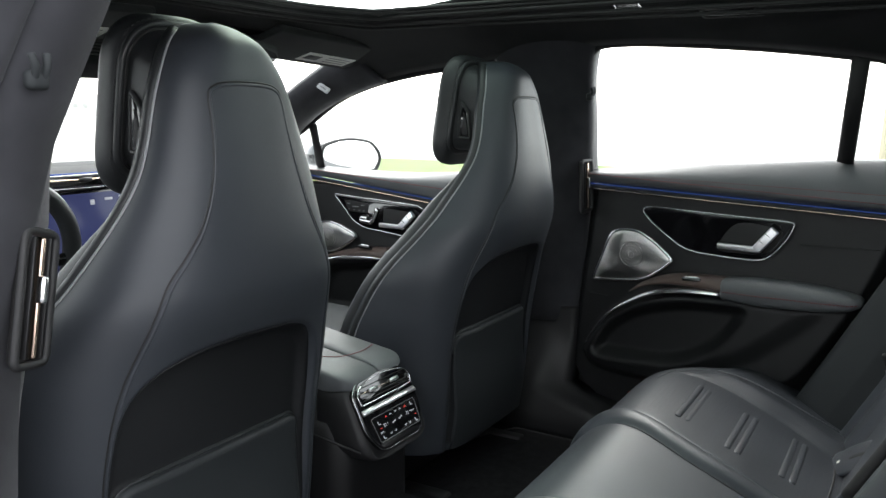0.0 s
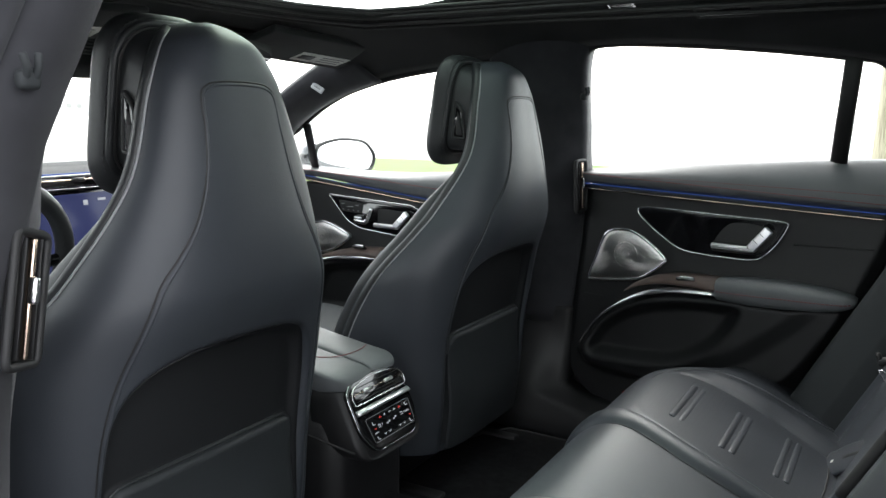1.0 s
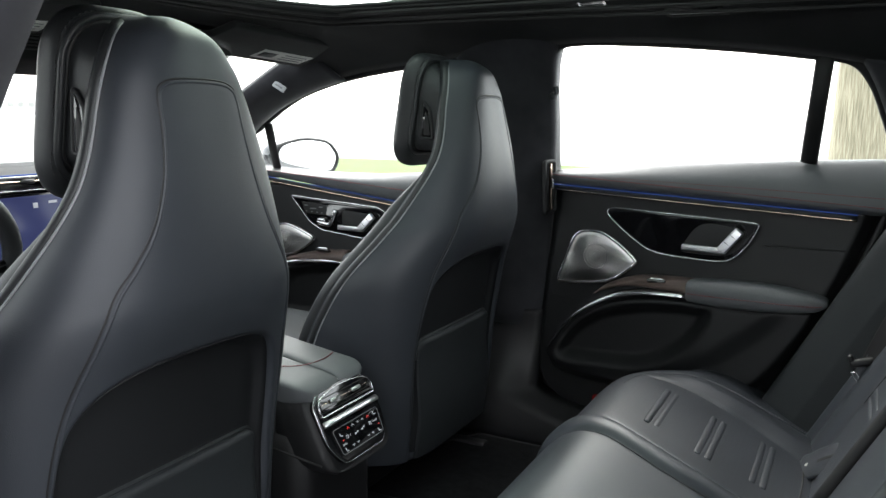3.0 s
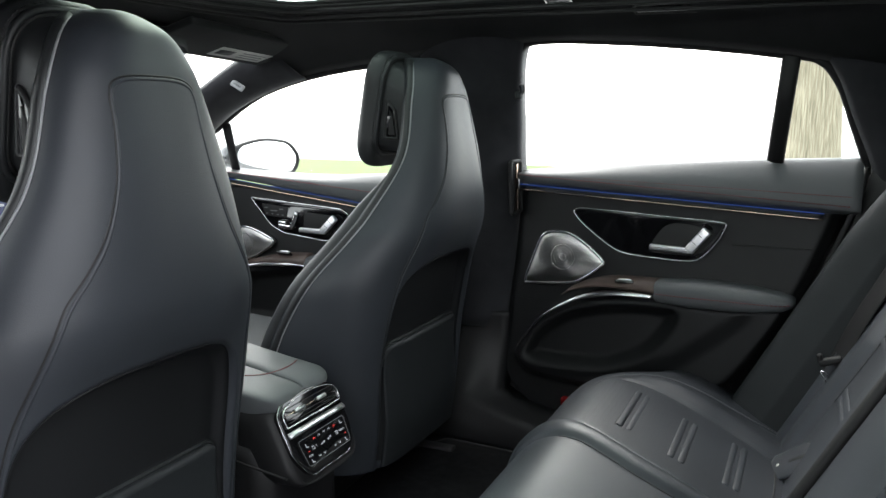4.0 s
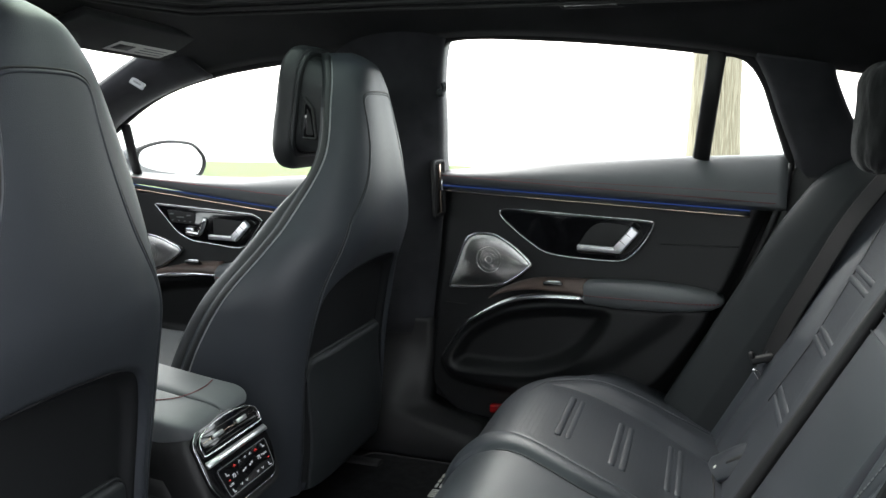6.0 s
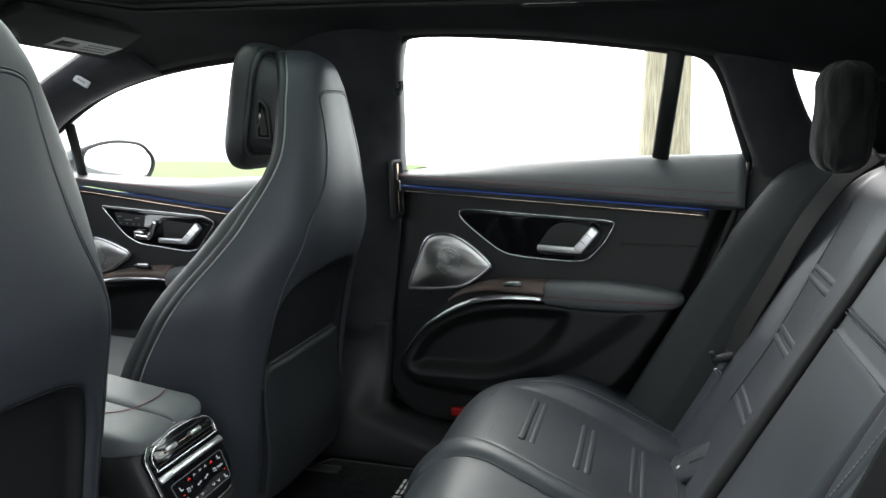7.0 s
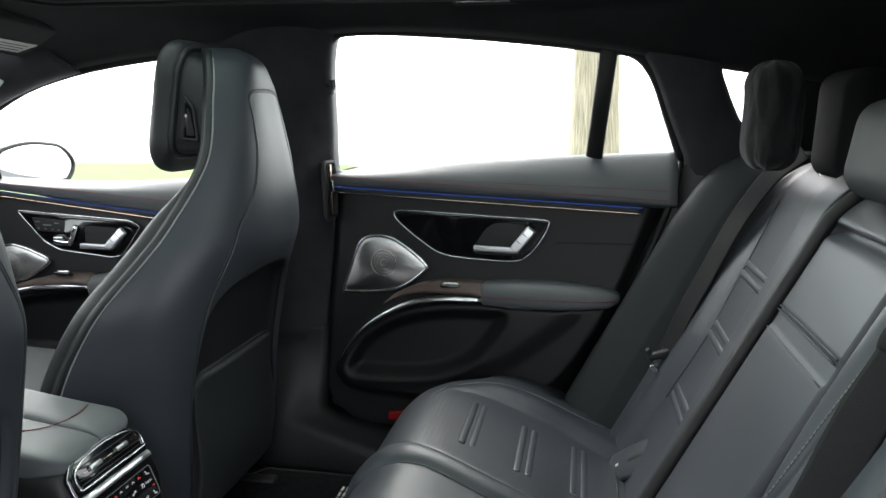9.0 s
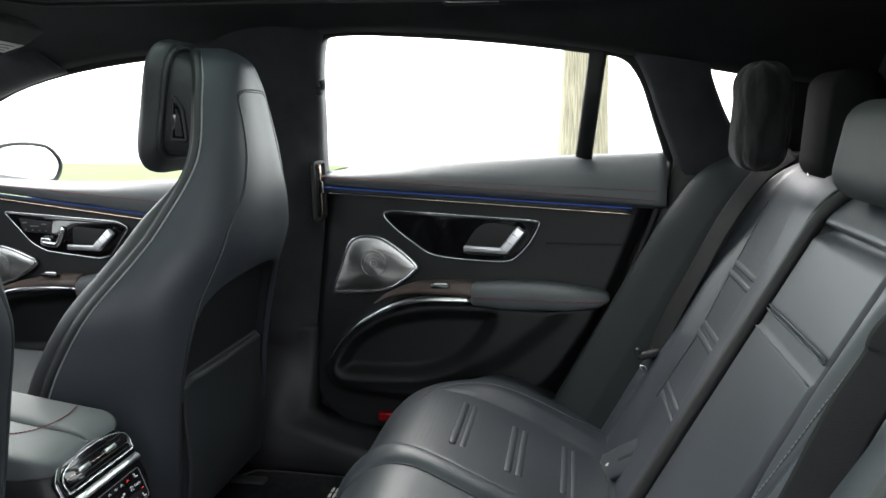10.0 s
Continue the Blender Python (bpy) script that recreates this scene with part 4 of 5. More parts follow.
cx_, tang = np.linspace(-0.66, 0.66, 330), np.gradient(CUSH, axis=0)
nrm = np.stack([-tang[:, 1], tang[:, 0]], 1)
nrm /= np.linalg.norm(nrm, axis=1)[:, None]
P = np.zeros((len(CUSH), len(cx_), 3))
for i, (y, z) in enumerate(CUSH):
    h = cushion_relief(cx_, np.full_like(cx_, min(y, 0.15)))
    corner = 0.07 * smooth(np.abs(cx_), 0.50, 0.66) ** 2 * float(smooth(y, 0.0, 0.19))
    drop = 0.055 * smooth(np.abs(cx_), 0.38, 0.66) ** 1.5 * float(smooth(y, -0.06, 0.16)) * (z > 0.5)
    P[i] = np.stack([cx_, y + nrm[i, 0] * h - corner, z + nrm[i, 1] * h - drop - FLOOR], 1)
mesh("seat_cushion", *slab(P, (0, -0.02, -0.03)), LEATHER, rear_bench)
for s in (1, -1):
    yy = np.linspace(0.118, -0.26, 50)
    st = [on_cushion(s * (float(outer_seam(y)) + 0.006), y, 0.0012) for y in yy]
    mesh("stitching", *stitches(crv(st, 2), 0.0010), STITCH, rear_bench, "pale grey stitching")
    for edge_of in (band_in, band_out):
        mesh("seam", *tube([on_cushion(s * float(edge_of(y)) - 0.11 * (s < 0), y, 0.0015) for y in np.linspace(0.11, -0.28, 40)], 0.0018, sides=6), SEAM, rear_bench)
    # perforated insert
    holes = []
    for y in np.arange(-0.19, 0.10, 0.0085):
        for x in np.arange(float(band_out(y)) + (0.022 if s > 0 else 0.132), float(crease(y)) - 0.015, 0.0085):
            xx = s * (x + (0.00425 if int(round(y / 0.0085)) % 2 else 0))
            c = on_cushion(xx, y, 0.0007)
            holes.append(([(c[0] + 0.0011 * math.cos(q), c[1] + 0.0011 * math.sin(q), c[2] + 0.4 * 0.0011 * math.sin(q)) for q in np.arange(5) * 1.2566], [(0, 1, 2, 3, 4)]))
    tagged(mesh("perforation", *merged(*holes), SEAM, rear_bench), kind="stuff")


for s in (1, -1):
    rear = crv([(0.345, -0.214), (0.30, -0.216), (0.23, -0.215), (0.15 + 0.1 * (s < 0), -0.212)], 6)
    mesh("rear_seam", *tube([on_cushion(s * x, y, 0.001) for x, y in rear], 0.0018, sides=8), RUBBER, rear_bench)


def ridge(bx, y, z, up, along, L, parent):
    """A pair of raised bars across a seat's insert, low and soft."""
    for d in (-0.0092, 0.0092):
        c = np.array((bx, y, z)) + np.array(along) * d
        mesh("ridge", *tube([c + np.array((t * L / 2, 0, 0)) for t in (-1, -0.97, -0.92, -0.6, -0.2, 0.2, 0.6, 0.92, 0.97, 1)], [0.0036, 0.0056, 0.0060, 0.0060, 0.0060, 0.0060, 0.0060, 0.0060, 0.0056, 0.0036], up=up, flat=0.38, sides=12), LEATHER, parent)


for s in (1, -1):
    for x, y in ((0.298, 0.024), (0.274, -0.066), (0.288, -0.152)):
        ridge(s * x, y, cushion_z(y) - 0.0005 - FLOOR, (0, -0.37, 0.93), (0, 0.93, 0.37), 0.185, rear_bench)


def back_y(z):
    return -0.318 - 0.53 * (z - 0.725)


def ins_inner(x, z):
    """Inner seam of an outer backrest's insert, nearer the middle on the driver's side."""
    return np.interp(z, [0.69, 0.75, 0.80, 0.877, 0.976, 1.11], [0.222, 0.236, 0.246, 0.254, 0.264, 0.305]) - 0.065 * (np.asarray(x) < 0)


def back_relief(x, z):
    a = np.abs(x)
    ins_out = np.interp(z, [0.69, 0.80, 0.957, 1.10], [0.405, 0.392, 0.440, 0.50])
    ins_in = ins_inner(x, z)
    h = 0.120 * smooth(a, 0.475, 0.568) * (1 - 0.12 * smooth(z, 0.95, 1.1)) - 0.02 * smooth(a, 0.575, 0.61)
    h = h + 0.020 * smooth(a - ins_out, -0.010, 0.050)
    h = h + 0.014 * smooth(ins_in - a, 0, 0.03)
    return h - 0.005 * np.exp(-((a - ins_in) / 0.003) ** 2)


def backrest(x0, x1, z0, z1, proud, outer, name, label, hide=LEATHER):
    """A reclined rear backrest, its edges rolled over."""
    zs, us = np.linspace(z0, z1, 110), np.linspace(0, 1, 150)
    X, Z = np.meshgrid(x0 + (x1 - x0) * us, zs)
    e = np.minimum(us, 1 - us)[None, :] * abs(x1 - x0)
    Y = back_y(Z) + proud - 0.055 * (1 - smooth(e, -0.004, 0.012))
    t = np.clip((Z - (z1 - 0.07)) / 0.07, 0, 1)
    Y = Y - 0.085 * (1 - np.sqrt(np.maximum(0, 1 - t ** 2.2)))
    if outer:
        Y = Y + back_relief(X, Z)
    else:
        Y = Y - 0.0025 * smooth(Z, 0.8895, 0.8915) * (1 - smooth(Z, 0.9155, 0.9175)) - 0.022 * np.exp(-((Z - 1.023) / 0.006) ** 2)
    return mesh(name, *slab(np.stack([X, Y, Z - FLOOR], 2), (0, -0.07, 0)), hide, rear_bench, label)


backrest(0.164, 0.506, 0.53, 1.105, 0.0, True, "backrest", "grey leather backrest with a perforated insert")
backrest(-0.152, -0.506, 0.53, 1.105, 0.0, True, "backrest", "grey leather backrest with a perforated insert")
# outer bolsters in a darker leather than the backrests
for s in (1, -1):
    backrest(s * 0.504, s * 0.61, 0.53, 1.108, 0.0, True, "side_bolster", "black leather outer bolster of the backrest", HEAD)
for z in (0.8885, 0.9135, 0.9185):
    mesh("armrest_piping", *tube([(x, back_y(z) + 0.0045, z - FLOOR) for x in np.linspace(-0.122, 0.138, 12)], 0.0013, sides=8), LEATHER, rear_bench)
backrest(-0.138, 0.148, 0.60, 1.090, 0.004, False, "centre_backrest", "grey leather centre backrest with a fold-down armrest")
for s in (1, -1):
    for x, z, L in ((0.342, 0.918, 0.160), (0.318, 0.820, 0.140), (0.306, 0.712, 0.150)):
        if s > 0:
            ridge(s * x, back_y(z) + 0.001, z - FLOOR, (0, 0.88, 0.47), (0, -0.47, 0.88), L, rear_bench)
    line_ = [(s * float(ins_inner(s, z)), z) for z in np.linspace(0.66, 1.06, 40)]
    mesh("insert_piping", *tube([(x, back_y(z) + float(back_relief(np.array(x), np.array(z))) + 0.0012, z - FLOOR) for x, z in line_], 0.0019, sides=8), RUBBER if s > 0 else LEATHER, rear_bench)
    edge_ = [(s * (float(np.interp(z, [0.69, 0.80, 0.957, 1.10], [0.405, 0.392, 0.440, 0.50])) - 0.008), z) for z in np.linspace(0.69, 1.03, 40)]
    mesh("outer_seam", *tube([(x, back_y(z) + float(back_relief(np.array(x), np.array(z))) + 0.0004, z - FLOOR) for x, z in edge_], 0.0014, sides=8), SEAM, rear_bench)
    pts = [(s * (float(ins_inner(s, z)) - 0.010), z) for z in np.linspace(0.66, 1.06, 30)]
    mesh("stitching", *stitches([(x, back_y(z) + float(back_relief(np.array(x), np.array(z))) + 0.001, z - FLOOR) for x, z in pts], 0.0008, 0.0050, 0.0016), STITCH, rear_bench, "pale grey stitching")
holes = []
for z in np.arange(0.68, 1.05, 0.0085):
    hi = float(np.interp(z, [0.69, 0.80, 0.957, 1.10], [0.405, 0.392, 0.440, 0.50])) - 0.012
    for x in np.arange(float(ins_inner(1, z)) + 0.012, hi, 0.0085):
        xx = x + (0.00425 if int(round(z / 0.0085)) % 2 else 0)
        holes.append(([(xx + 0.0011 * math.cos(q), back_y(z) + 0.0008 - 0.53 * 0.0011 * math.sin(q), z - FLOOR + 0.0011 * math.sin(q)) for q in np.arange(5) * 1.2566], [(0, 1, 2, 3, 4)]))
tagged(mesh("perforation", *merged(*holes), SEAM, rear_bench), kind="stuff")
for x0, x1 in ((0.147, 0.165), (-0.153, -0.137)):
    zz = np.linspace(0.60, 1.085, 30)
    xm = (x0 + x1) / 2
    # right-hand strip is black to stand for the shade in the gap
    lift, r, stuff_ = (0.007, 0.011, RUBBER) if x0 > 0 else (-0.016, 0.0085, LEATHER)
    mesh("gap_strip", *tube([(xm, back_y(z) + lift - 0.085 * (1 - math.sqrt(max(0, 1 - (max(0, z - 1.02) / 0.075) ** 2.2))), z - FLOOR) for z in zz], r, sides=10), stuff_, rear_bench)
    if x0 > 0:
        mesh("gap_piping", *tube([(x1 + 0.006, back_y(z) + 0.013 - 0.085 * (1 - math.sqrt(max(0, 1 - (max(0, z - 1.035) / 0.07) ** 2.2))), z - FLOOR) for z in zz], 0.0022, sides=8), LEATHER, rear_bench)
mesh("headrest", *turned(rbox(0, 0, 0, 0.25, 0.085, 0.125, 0.035, 6), Matrix.Translation((-0.01, -0.515, 1.130 - FLOOR)) @ Matrix.Rotation(radians(10), 4, "X")), HEAD, rear_bench, "dark grey leather centre headrest")
for s in (1, -1):
    mesh("headrest", *turned(rbox(0, 0, 0, 0.185, 0.075, 0.172, 0.032, 6), Matrix.Translation((s * 0.350, -0.552, 1.156 - FLOOR)) @ Matrix.Rotation(radians(3), 4, "X")), BLACK_CLOTH, rear_bench, "black outer headrest")
    for d in (0.29, 0.39):
        mesh("headrest_post", *tube([(s * d, -0.53, 1.12 - FLOOR), (s * d, -0.52, 1.04 - FLOOR)], 0.006), CHROME, rear_bench)


def pillow(cx, cy, cz):
    """A soft cloth-covered head cushion with gathered folds."""
    rings = []
    for i in range(61):
        v = -1 + 2 * i / 60
        r = (1 - abs(v) ** 6.0) ** 0.5
        ring = []
        for k in range(96):
            a = 2 * math.pi * k / 96
            c, s = math.cos(a), math.sin(a)
            f = 1 + 0.10 * noise.noise((c * 2.0, s * 2.0, v * 1.4)) + 0.07 * abs(noise.noise((c * 6 + v, s * 6, v * 1.5))) * (0.3 + abs(v) ** 1.5) + 0.02 * noise.noise((c * 14, s * 14, v * 6))
            ring.append((0.070 * r * f * math.copysign(abs(c) ** 0.6, c), 0.038 * r * f * math.copysign(abs(s) ** 0.8, s), 0.083 * v * (1 + 0.03 * math.sin(5 * a))))
        rings.append(ring)
    return turned(loft(rings), Matrix.Translation((cx, cy, cz)) @ Matrix.Rotation(radians(1), 4, "X"))


PILLOW = mat("black_soft_cloth", (0.023, 0.023, 0.024), 0.95, var=0.25, scale=20, bump=0.4, bump_scale=900, spec=0.1, sheen=0.15)
tagged(mesh("head_pillow", *pillow(0.34, -0.430, 1.171), PILLOW), "dark grey soft cloth pillow hung on the outer headrest", "pillow")


LABEL = mat("pale_label", (0.62, 0.62, 0.58), 0.5, var=0.08, scale=20)


# ---- seat belts ----
def belt(s, tongue):
    b = thing("seat_belt", "black webbing seat belt with a plastic tongue, not fastened", "seat belt", "rear seat belts", (0, 0, 0))
    if s > 0:
        p = crv([(0.470, -0.514, 1.112), (0.480, -0.471, 1.075), (0.485, -0.440, 1.032), (0.485, -0.408, 0.978), (0.485, -0.370, 0.898), (0.485, -0.331, 0.816), (0.485, -0.299, 0.732), (0.487, -0.279, 0.679), (0.493, -0.245, 0.596), (0.503, -0.227, 0.554)], 8)
    else:
        p = crv([(-0.310, -0.550, 1.12), (-0.295, -0.492, 1.06), (-0.276, -0.432, 0.989), (-0.275, -0.422, 0.963), (-0.275, -0.400, 0.921), (-0.275, -0.382, 0.878), (-0.275, -0.364, 0.832), (-0.275, -0.347, 0.794), (-0.275, -0.30, 0.70), (-0.275, -0.26, 0.62), (-0.275, -0.24, 0.585)], 8)
    mesh("webbing", *ribbon(p, 0.046, 0.0022, (-0.50, 0.75, 0.43) if s > 0 else (-0.75, 0.50, 0.42)), WEBBING, b)
    if tongue:
        t = mesh("tongue", *turned(rbox(0, 0, 0, 0.016, 0.042, 0.014, 0.005, 4), Matrix.Translation((s * 0.482, -0.291, 0.740)) @ Matrix.Rotation(radians(-18), 4, "X")), PLASTIC, b)
        mesh("grip", *turned(rbox(0, 0.016, 0.009, 0.014, 0.010, 0.016, 0.004, 3), Matrix.Translation((s * 0.482, -0.291, 0.740)) @ Matrix.Rotation(radians(-18), 4, "X")), PLASTIC, t)
        fr = rnd([(0.014, -0.014), (0.024, -0.012), (0.016, -0.036), (0.005, -0.036)], 0.1, 2)
        mesh("latch_plate", *turned(tube([(-0.012, y * 0.8, z) for y, z in fr], 0.0012, closed=True, sides=6), Matrix.Translation((s * 0.479, -0.289, 0.740)) @ Matrix.Rotation(radians(-18), 4, "X")), CHROME, t)
    return b


belt(1, True)
belt(-1, False)
anchor = thing("buckle_flap", "grey leather buckle flap between cushion and backrest", "buckle")
strap = crv([(0.378, -0.206, 0.556), (0.358, -0.226, 0.576), (0.336, -0.255, 0.603), (0.312, -0.290, 0.630)], 5)
mesh("flap", *ribbon(strap, 0.066, 0.010, (-0.5, 0.35, 0.8)), LEATHER, anchor)
mesh("buckle_slot", *ribbon(strap[7:13] + np.array((-0.0022, 0.0015, 0.0036)), 0.009, 0.003, (-0.5, 0.35, 0.8)), RUBBER, anchor)
mesh("fixing_tag", *ribbon(strap[3:5] + np.array((-0.0024, 0.0017, 0.0040)), 0.007, 0.003, (-0.5, 0.35, 0.8)), LABEL, anchor)

# ---- centre console ----
CX = -0.035
console = thing("centre_console", "centre console with leather lid, rear vents and touch screen", "centre console", at=(CX, 0, FLOOR))


def con_ring(y, hw, z0, z1, p=0.35, n=40, lean=0.0):
    out = []
    for a in np.arange(n) * 2 * math.pi / n:
        sn = math.copysign(abs(math.sin(a)) ** p, math.sin(a))
        out.append((hw * math.copysign(abs(math.cos(a)) ** p, math.cos(a)), y + lean * (sn + 1) / 2, (z0 + z1) / 2 + (z1 - z0) / 2 * sn - FLOOR))
    return out


mesh("lower_body", *loft([con_ring(0.50, 0.080, 0.41, 0.60), con_ring(0.505, 0.095, 0.40, 0.63), con_ring(0.54, 0.105, 0.40, 0.68), con_ring(0.70, 0.115, 0.40, 0.70), con_ring(1.42, 0.13, 0.40, 0.72)]), PLASTIC, console)
mesh("rear_housing", *loft([con_ring(0.455, 0.070, 0.600, 0.612, 0.5), con_ring(0.447, 0.088, 0.600, 0.722, 0.4, lean=0.061), con_ring(0.460, 0.094, 0.594, 0.728, 0.4, lean=0.061), con_ring(0.56, 0.098, 0.590, 0.735, 0.4)]), PLASTIC, console)


def face(x, z, lift=0.0):
    """A point of the console's sloping rear face; lift is counted outwards."""
    y = 0.506 + 0.493 * (z - 0.711)
    n = Vector((0, -1, 0.493)).normalized()
    return (x, y + n.y * lift, z + n.z * lift - FLOOR)


FN = (0, -0.897, 0.442)
out_l = rnd([(-0.086, 0.706), (-0.066, 0.722), (0.0, 0.727), (0.060, 0.723), (0.082, 0.706), (0.084, 0.645), (0.062, 0.610), (-0.062, 0.610), (-0.086, 0.645)], (0.3, 0.3, 0.3, 0.3, 0.3, 0.35, 0.4, 0.4, 0.35), 6)
mesh("bezel", *plate([face(x, z, 0.002) for x, z in out_l], FN, 0.010, 0.004), PIANO, console)
mesh("bezel_rim", *tube([face(x, z, 0.009) for x, z in out_l], 0.0008, closed=True), CHROME, console)
vent_l = crv([(-0.078, 0.703), (-0.066, 0.7125), (-0.036, 0.7185), (0.0, 0.7205), (0.036, 0.7185), (0.066, 0.7125), (0.078, 0.703), (0.077, 0.690), (0.070, 0.6865), (0.0, 0.6865), (-0.070, 0.6865), (-0.077, 0.690)], 4, True)
vent = mesh("air_vent", *plate([face(x, z, 0.011) for x, z in vent_l], FN, 0.003, 0.001), PIANO, console, "chrome-rimmed rear air vent")
mesh("vent_rim", *tube([face(x, z, 0.015) for x, z in vent_l], 0.0012, closed=True), CHROME, vent)
for z, m in ((0.7115, PLASTIC), (0.7030, BRONZE), (0.6970, PLASTIC), (0.6915, PLASTIC)):
    mesh("slat", *ribbon([face(x, z, 0.0145) for x in np.linspace(-0.070, 0.066, 6)], 0.0015, 0.003, FN), m, vent)
for x in (-0.034, 0.030):
    mesh("vent_tab", *ribbon([face(x - 0.012, 0.7035, 0.0170), face(x + 0.012, 0.7035, 0.0170)], 0.0068, 0.004, FN), SATIN, vent)
mesh("chrome_bar", *ribbon([face(x, 0.6755, 0.013) for x in np.linspace(-0.080, 0.080, 6)], 0.0115, 0.006, (0, -0.55, 0.83)), SATIN, console)
panel_l = rnd([(-0.067, 0.6625), (0.067, 0.6625), (0.062, 0.6235), (-0.062, 0.6235)], 0.14, 5)
touch = mesh("touch_panel", *plate([face(x, z, 0.0115) for x, z in panel_l], FN, 0.002, 0.0008), PIANO, console, "gloss black touch control panel with small lit icons")
mesh("panel_line", *tube([face(x, z, 0.0138) for x, z in panel_l], 0.0006, closed=True, sides=5), STITCH, touch)
ICON_W = mat("white_icon_light", (0.25, 0.25, 0.25), 0.5, emit=(0.85, 0.9, 1.0, 0.055))
ICON_R = mat("red_icon_light", (0.4, 0.03, 0.03), 0.5, emit=(1.0, 0.05, 0.04, 0.09))
SCREEN = mat("blue_screen_glow", (0.01, 0.012, 0.03), 0.12, var=0.3, scale=9, spec=0.2, emit=(0.05, 0.06, 0.16, 0.10))


def glyph(text, x, z, size, m, parent):
    cu = bpy.data.curves.new("glyph", "FONT")
    cu.body, cu.size, cu.extrude, cu.align_x, cu.align_y = text, size, 0.0002, "CENTER", "CENTER"
    ob = new("text_tmp", cu)
    me = bpy.data.meshes.new_from_object(ob.evaluated_get(bpy.context.evaluated_depsgraph_get()))
    bpy.data.objects.remove(ob)
    n = Vector(FN).normalized()
    right, upv = Vector((1, 0, 0)), n.cross(Vector((1, 0, 0)))
    b = Vector(face(x + 0.003, z - 0.0075, 0.0142))
    for v in me.vertices:
        v.co = b + right * v.co.x + upv * v.co.y + n * v.co.z
    me.materials.clear()
    me.materials.append(m)
    o = new("icon", me)
    o.parent = parent
    return o


for text, x, z, size, m in (("72", -0.040, 0.652, 0.0085, ICON_W), ("F", -0.031, 0.6525, 0.005, ICON_W), ("72", 0.030, 0.652, 0.0085, ICON_W), ("F", 0.039, 0.6525, 0.005, ICON_W),
                            ("AUTO", -0.053, 0.644, 0.0042, ICON_W), ("AUTO", 0.047, 0.652, 0.0042, ICON_W), ("OFF", 0.0, 0.664, 0.0038, ICON_W)):
    glyph(text, x, z, size, m, touch)
for x, z, m, d in ((-0.030, 0.6635, ICON_R, 1), (-0.016, 0.664, ICON_W, 1), (0.014, 0.664, ICON_W, 1), (0.030, 0.6635, ICON_R, 1), (-0.032, 0.637, ICON_W, -1), (-0.018, 0.637, ICON_W, -1), (0.014, 0.637, ICON_W, -1), (0.028, 0.637, ICON_W, -1)):
    mesh("arrow", *tube([face(x + 0.0002, z - 0.0075 - 0.0012 * d, 0.0142), face(x + 0.003, z - 0.0075 + 0.0012 * d, 0.0142), face(x + 0.0058, z - 0.0075 - 0.0012 * d, 0.0142)], 0.0006, sides=5), m, touch)
for x, z, m in ((-0.054, 0.659, ICON_W), (-0.053, 0.636, ICON_W), (0.050, 0.663, ICON_W), (0.048, 0.636, ICON_W)):
    mesh("seat_icon", *tube([face(x + 0.001, z - 0.0045, 0.0142), face(x + 0.002, z - 0.0095, 0.0142), face(x + 0.007, z - 0.0095, 0.0142)], 0.0008, sides=5), m, touch)
for x, z in ((-0.053, 0.6505), (0.052, 0.6445)):
    mesh("red_dot", *rbox(*face(x + 0.003, z - 0.0075, 0.0142), 0.004, 0.001, 0.0014, 0.0003, 1), ICON_R, touch)
for x in (-0.016, -0.010, 0.004, 0.010):
    mesh("bar_icon", *rbox(*face(x + 0.003, 0.6445 + 0.002 * math.sin(x * 900), 0.0142), 0.004, 0.001, 0.003, 0.0003, 1), ICON_W, touch)

# lid in two halves with a red stitched curve
for s, x0, x1 in ((-1, -0.094, 0.0035), (1, 0.0065, 0.092)):
    rings = []
    for y in np.concatenate([np.linspace(0.500, 0.535, 8), np.linspace(0.55, 0.86, 10), [0.875, 0.88]]):
        t = 1 - math.sqrt(max(0, 1 - ((0.538 - y) / 0.038) ** 2)) if y < 0.538 else 0
        t2 = 0.4 if y > 0.878 else 0.0
        z1 = 0.740 + 0.16 * (y - 0.50) - 0.014 * t - 0.02 * t2
        z0 = 0.695 + 0.02 * (y - 0.5) + (0.028 if s > 0 else 0.018) * (1 - float(smooth(y, 0.51, 0.60)))
        a0, a1 = (x0 + 0.030 * t * (s < 0), x1 - 0.030 * t * (s > 0))
        hw, xm = (a1 - a0) / 2, (a0 + a1) / 2
        rings.append([(xm + hw * math.copysign(abs(math.cos(a)) ** 0.3, math.cos(a)), y, (z0 + z1) / 2 + (z1 - z0) / 2 * math.copysign(abs(math.sin(a)) ** 0.35, math.sin(a)) - FLOOR) for a in np.arange(36) * 2 * math.pi / 36])
    mesh("armrest_lid", *loft(rings), LEATHER_LIGHT, console, "light grey leather armrest lid")
lz = lambda y: 0.7392 + 0.16 * (y - 0.50) - FLOOR
curve = crv([(-0.080, 0.70), (-0.068, 0.64), (-0.048, 0.594), (-0.024, 0.572), (0.005, 0.562), (0.045, 0.560), (0.080, 0.567)], 8)
mesh("red_stitching", *stitches([(x, y, lz(y) + 0.0018) for x, y in curve], 0.0009, 0.005, 0.0008), RED_STITCH, console, "red contrast stitching")
mesh("side_crease", *tube([(-0.098, 0.47, 0.62 - FLOOR), (-0.112, 0.56, 0.64 - FLOOR), (-0.118, 0.75, 0.645 - FLOOR)], 0.002, sides=6), RUBBER, console)

